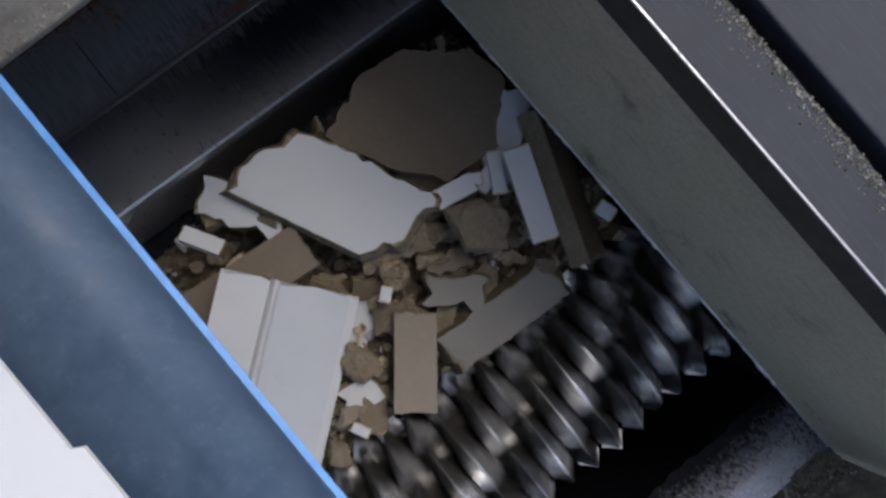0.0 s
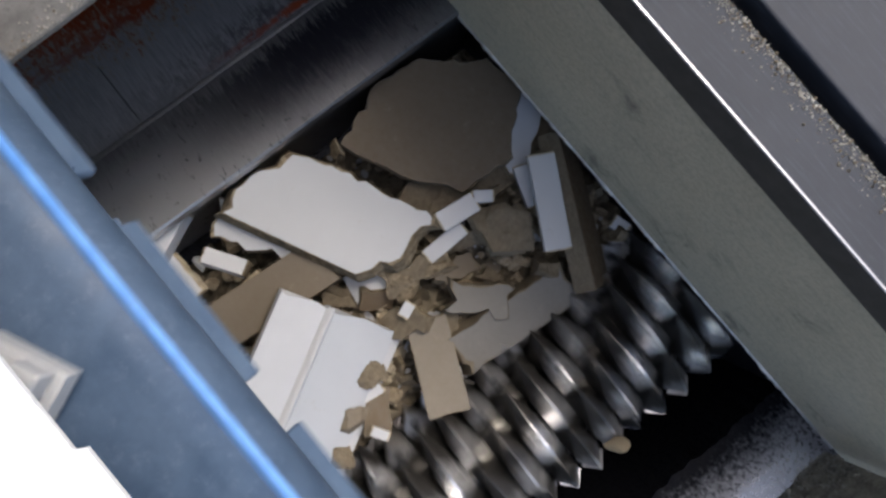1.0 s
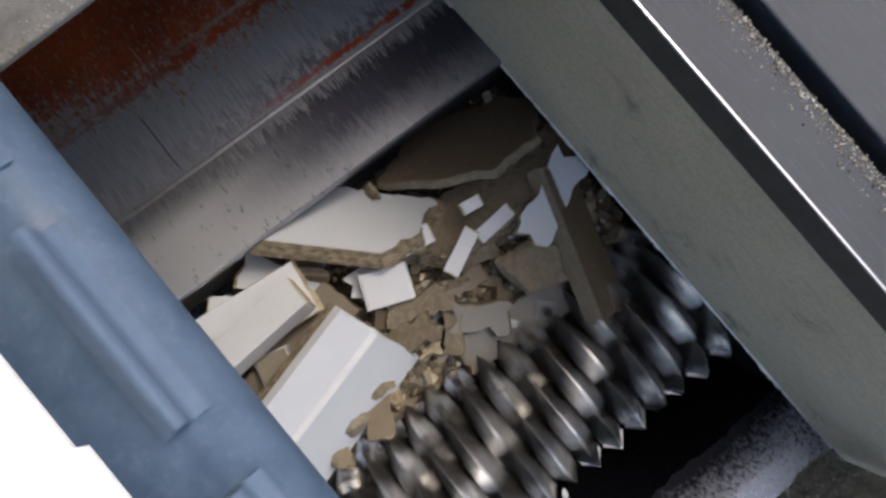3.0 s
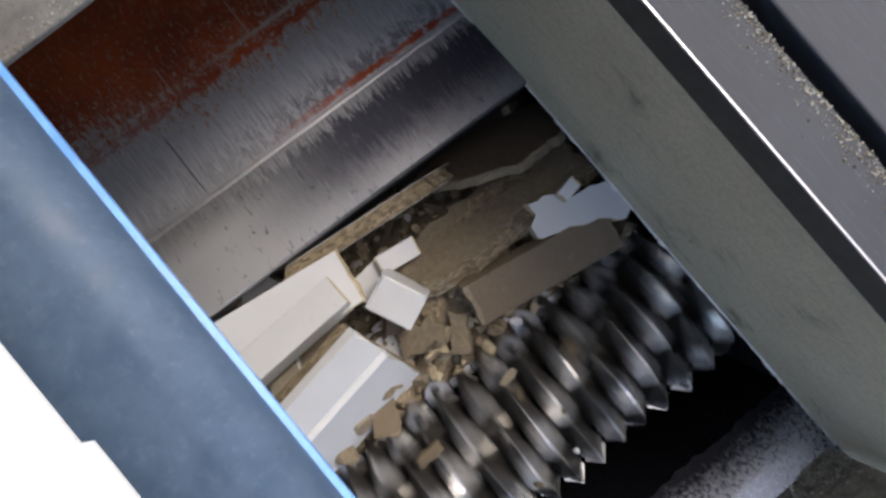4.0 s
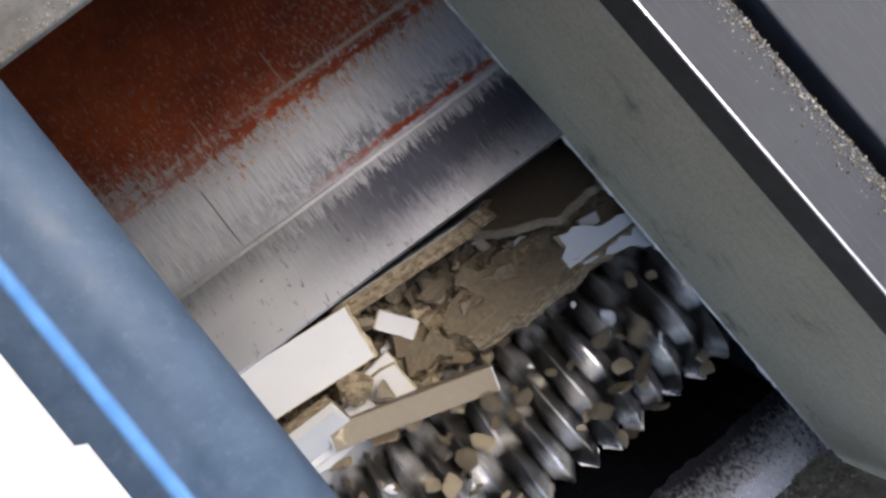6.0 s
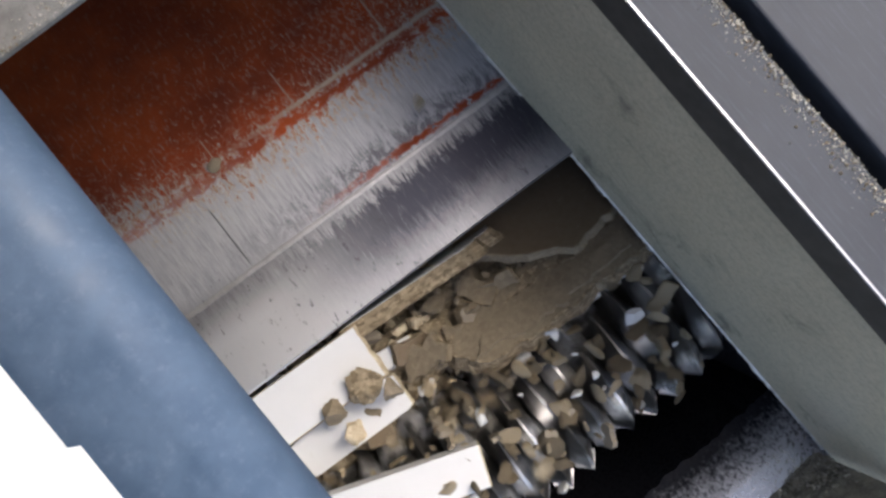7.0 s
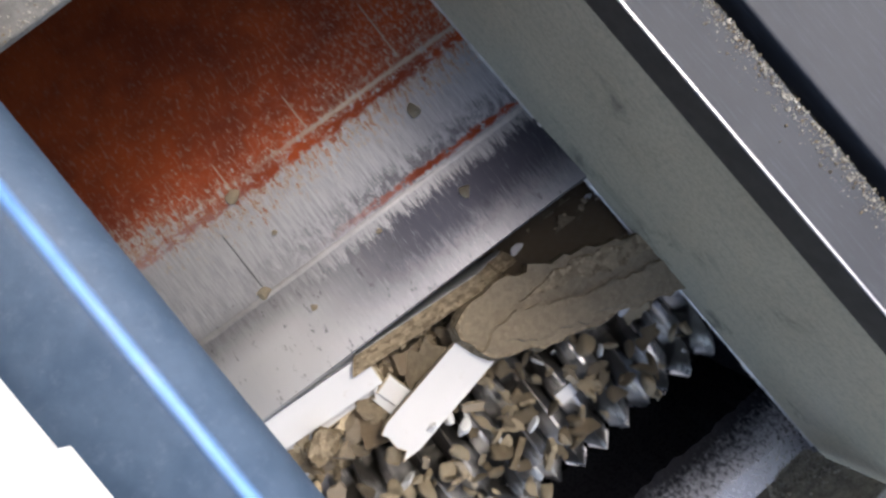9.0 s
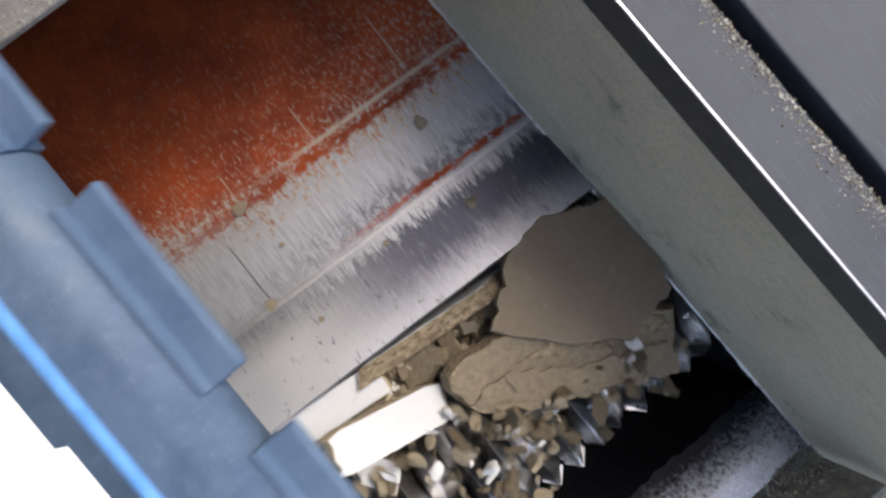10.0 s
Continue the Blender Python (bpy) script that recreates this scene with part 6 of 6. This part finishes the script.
PATHS.append((chunk("fibre_lump", "tan lump of torn fibreboard on the white board", 0.030, 0.036, 0.6, FIBRE, 261), [(0, pose(-0.320, -0.032, -0.160, 0, 0, -19)),
              (4, pose(-0.358, -0.100, -0.140, 0, 0, -19)),
              (5.5, pose(-0.327, -0.104, -0.050, 20, 0, -9)),
              (6.5, pose(-0.287, -0.106, 0.012, 25, 0, 1)),
              (7.5, pose(-0.271, -0.121, 0.016, 25, 0, 11)),
              (8, pose(-0.329, -0.119, 0.012, 40, 0, 61)),
              (8.4, pose(-0.395, -0.149, -0.010, 60, 0, 81)),
              (9, pose(-0.414, -0.166, -0.020, 60, 0, 91)),
              (10, pose(-0.422, -0.191, -0.020, 70, 0, 96))]))
PATHS.append((chunk("fibre_lump", "tan lump of torn fibreboard on the white board", 0.034, 0.026, 0.6, OCHRE, 262), [(0, pose(-0.198, -0.077, -0.160, 0, 0, 1)),
              (4, pose(-0.238, -0.145, -0.140, 0, 0, 1)),
              (5.5, pose(-0.214, -0.146, -0.050, 20, 0, 21)),
              (6.5, pose(-0.179, -0.146, 0.012, 25, 0, 41)),
              (7.5, pose(-0.164, -0.161, 0.016, 25, 0, 51)),
              (8, pose(-0.222, -0.159, 0.012, 40, 0, 101)),
              (8.4, pose(-0.287, -0.190, -0.010, 60, 0, 121)),
              (9, pose(-0.305, -0.208, -0.020, 60, 0, 131)),
              (10, pose(-0.313, -0.233, -0.020, 70, 0, 136))]))
PATHS.append((chunk("fibre_lump", "tan lump of torn fibreboard on the white board", 0.026, 0.034, 0.6, PALE, 263), [(0, pose(-0.314, -0.093, -0.160, 0, 0, 21)),
              (4, pose(-0.352, -0.160, -0.140, 0, 0, 21)),
              (5.5, pose(-0.321, -0.160, -0.050, 20, 0, 51)),
              (6.5, pose(-0.281, -0.160, 0.012, 25, 0, 81)),
              (7.5, pose(-0.266, -0.174, 0.016, 25, 0, 91)),
              (8, pose(-0.323, -0.172, 0.012, 40, 0, 141)),
              (8.4, pose(-0.390, -0.204, -0.010, 60, 0, 161)),
              (9, pose(-0.409, -0.221, -0.020, 60, 0, 171)),
              (10, pose(-0.416, -0.246, -0.020, 70, 0, 176))]))

# ---- crumbs: beds of rubble that are pushed together, and chips that dance on the rotor ----
CHIP_MATS = [FIBRE, PALE, PALE, RAW, WHITE, PALE]
CHIP_MESHES = []
for k in range(18):
    me = chunk_mesh("chip", 100 + k, 0.32 + 0.05 * (k % 5), [CHIP_MATS[k % 6]])
    CHIP_MESHES.append(me)
SLAT_MESHES = []
for k in range(8):
    bm = plate(outline_of(2.0, 1.1, 0.25, 400 + k, 0.25, "ensw", 0.35), -0.22, 0.22, k, 0.05, 2)
    bmesh.ops.recalc_face_normals(bm, faces=bm.faces)
    me = bpy.data.meshes.new("splinter")
    bm.to_mesh(me)
    bm.free()
    me.materials.append([RAW, FIBRE, PALE, OCHRE][k % 4])
    SLAT_MESHES.append(me)


def pushed(y0, t, front=-0.20):
    """Where a crumb that starts at y0 lies at t seconds, squeezed between ram and rotor."""
    return front + (y0 - front) * (lip(t) - front) / (lip(0) - front)


rng = random.Random(21)
for k in range(7):
    y0 = -0.155 + 0.085 * k
    bm = bmesh.new()
    nx, ny = 90, 12
    grid = [[bm.verts.new((XL + 0.03 + (XR - XL) * i / nx, -0.06 + 0.12 * j / ny,
                           0.030 * noise.noise((i * 0.35, j * 0.5, k)) + 0.018 * noise.noise((i * 0.9, j * 1.1, k + 9)) - 0.04 * abs(j / ny - 0.5))) for j in range(ny + 1)] for i in range(nx + 1)]
    for i in range(nx):
        for j in range(ny):
            bm.faces.new((grid[i][j], grid[i + 1][j], grid[i + 1][j + 1], grid[i][j + 1]))
    bed = tagged(obj("rubble_bed", bm, FIBRE, m=pose(0, y0, -0.150)), "brown heap of crushed fibreboard crumbs", "rubble", "", "stuff")
    verts, faces, mat_of = [], [], []
    for c in range(150):
        src = (CHIP_MESHES if rng.random() < 0.72 else SLAT_MESHES)
        me = src[rng.randrange(len(src))]
        s = 0.008 + 0.020 * rng.random() ** 2.2
        m = pose(rng.uniform(-0.62, XR + 0.02), rng.uniform(-0.055, 0.055), rng.uniform(0.0, 0.03), rng.uniform(-50, 50), rng.uniform(-50, 50), rng.uniform(0, 360)) @ Matrix.Scale(s, 4)
        base = len(verts)
        verts += [m @ v.co for v in me.vertices]
        faces += [[base + q for q in p.vertices] for p in me.polygons]
        mi = [FIBRE, RAW, PALE, WHITE, OCHRE].index(me.materials[0])
        if mi == 3 and rng.random() < 0.5:
            mi = 0
        mat_of += [mi] * len(me.polygons)
    me = bpy.data.meshes.new("crumbs")
    me.from_pydata(verts, [], faces)
    for m in (FIBRE, RAW, PALE, WHITE, OCHRE):
        me.materials.append(m)
    me.polygons.foreach_set("material_index", mat_of)
    crumbs = tagged(new("crumbs", me), "", "", "", "stuff")
    crumbs.parent = bed
    rows = []
    for q in range(21):
        t = q * 0.5
        y = pushed(y0, t)
        late = max(0.0, t - 6.0) / 4.0
        rows.append((t, pose(0, y, -0.150 - 0.032 * max(0, k - 2) + (0.045 if k < 3 else -0.04) * late)))
    PATHS.append((bed, rows))


def chip_on_rotor(seed, t0, t1, x, zone):
    """A chip that lies in the heap until t0, hops on the rotor until t1 and then drops through."""
    rng = random.Random(seed)
    y_rest = rng.uniform(-0.18, -0.02)
    spin = [rng.uniform(-40, 40) for _ in range(3)]
    rows = [(0.0, pose(x, y_rest, -0.15, *spin))]
    if t0 > 0.3:
        rows.append((t0 - 0.15, pose(x + rng.uniform(-0.02, 0.02), max(pushed(y_rest, t0), -0.19), -0.13, *spin)))
    t, yc, xc = t0, rng.uniform(*zone), x
    while t < t1:
        dy = yc - YA
        top = ZA + math.sqrt(max(RR * RR - min(dy * dy, RR * RR * 0.95), 0)) + 0.012
        rows.append((t, pose(xc, yc, top + rng.uniform(0.0, 0.045) * rng.random(), *spin)))
        spin = [a + rng.uniform(-70, 70) for a in spin]
        xc = min(XR - 0.03, xc + rng.uniform(-0.03, 0.03))
        yc = min(zone[1], max(zone[0], yc + rng.uniform(-0.05, 0.05)))
        t += rng.choice((0.1, 0.2, 0.3))
    if t1 < 10.0:
        rows.append((t + 0.1, pose(xc, -0.60, -0.21, *spin)))
        rows.append((t + 0.3, pose(xc, -0.612, -0.43, *spin)))
    else:
        rows[-1] = (10.0, rows[-1][1])
        rows = [r for r in rows if r[0] <= 10.0]
    return rows


rng = random.Random(33)
for k in range(285):
    src = CHIP_MESHES if rng.random() < 0.75 else SLAT_MESHES
    ob = new("wood_chip", src[rng.randrange(len(src))])
    s = 0.009 + 0.023 * rng.random() ** 1.4
    ob.scale = (s * rng.uniform(0.8, 1.5), s, s)
    pale = ob.data.materials[0] in (WHITE, PALE)
    tagged(ob, "small pale chip of coated board" if pale else "small tan chip of torn fibreboard", "wood chip", "chips on the rotor")
    x = rng.uniform(-0.45, XR - 0.04)
    if k < 14:
        t0 = rng.uniform(0.0, 5.5)
        rows = chip_on_rotor(k, t0, t0 + rng.uniform(0.5, 1.6), x, (-0.53, -0.30))
    elif k < 30:
        t0 = rng.uniform(3.0, 6.0)
        rows = chip_on_rotor(k, t0, t0 + rng.uniform(0.8, 2.5), x, (-0.50, -0.24))
    else:
        x = rng.triangular(-0.52, XR - 0.04, -0.22) if k % 2 else rng.uniform(-0.2, XR - 0.03)
        t0 = rng.uniform(5.7, 7.4)
        rows = chip_on_rotor(k, t0, 10.3, x, (-0.54 if k % 3 else -0.46, -0.20))
    PATHS.append((ob, rows))

# chips that land on the ram
for k, (x, off, s, t0) in enumerate(((-0.225, 0.20, 0.020, 8.1), (0.205, 0.11, 0.018, 8.3), (-0.155, 0.385, 0.024, 6.6), (0.225, 0.30, 0.022, 7.1),
                                     (-0.17, 0.12, 0.010, 7.7), (-0.14, 0.28, 0.009, 8.4), (0.02, 0.155, 0.009, 8.6))):
    ob = new("wood_chip", CHIP_MESHES[(2, 8, 14, 2, 8, 1, 2)[k]])
    ob.scale = (s, s * 0.8, s * 0.6)
    tagged(ob, "tan chip of fibreboard lying on the ram", "wood chip", "chips on the ram")
    rows = [(0.0, pose(x, -0.10, -0.16)), (t0 - 0.5, pose(x, -0.15, -0.15, 20, 30, 0)), (t0 - 0.2, pose(x, lip(t0) + off * 0.4, 0.10, 120, 60, 40)),
            (t0, pose(x, lip(t0) + off, 0.009, 180, 90, 60 + 30 * k) @ pose(0, 0, 0, 0, -90, 0))]
    rows += [(t, pose(x, lip(t) + off, 0.009, 180, 90, 60 + 30 * k) @ pose(0, 0, 0, 0, -90, 0)) for t in (8.5, 9.0, 9.5, 10.0) if t > t0 + 0.05]
    PATHS.append((ob, rows))


def debris_motions():
    for ob, rows in PATHS:
        walk(ob, rows)


# ---- motion ----
SPIN = 700.0                                   # degrees a second


def motions():
    walk(ram, [(t, pose(0, y - 0.006, 0, 0, 0, -2.3)) for t, y in RAM_ROWS])
    walk(rotor, [(0.1 * k, pose(0, YA, ZA, 0.1 * k * SPIN, 0, 0)) for k in range(101)])
    for ob, i in ribs:
        walk(ob, [(0.1 * k, belt_pose(-0.243 - BTAIL + SPEED * (0.1 * k - 0.3) - i * LOOP / N_RIB)) for k in range(101)])
    for ob, i in cleats:
        walk(ob, [(0.1 * k, belt_pose(-0.220 - BTAIL + SPEED * (0.1 * k - (0.68, 3.0, 5.28, 7.50)[i]))) for k in range(101)])
    debris_motions()


motions()
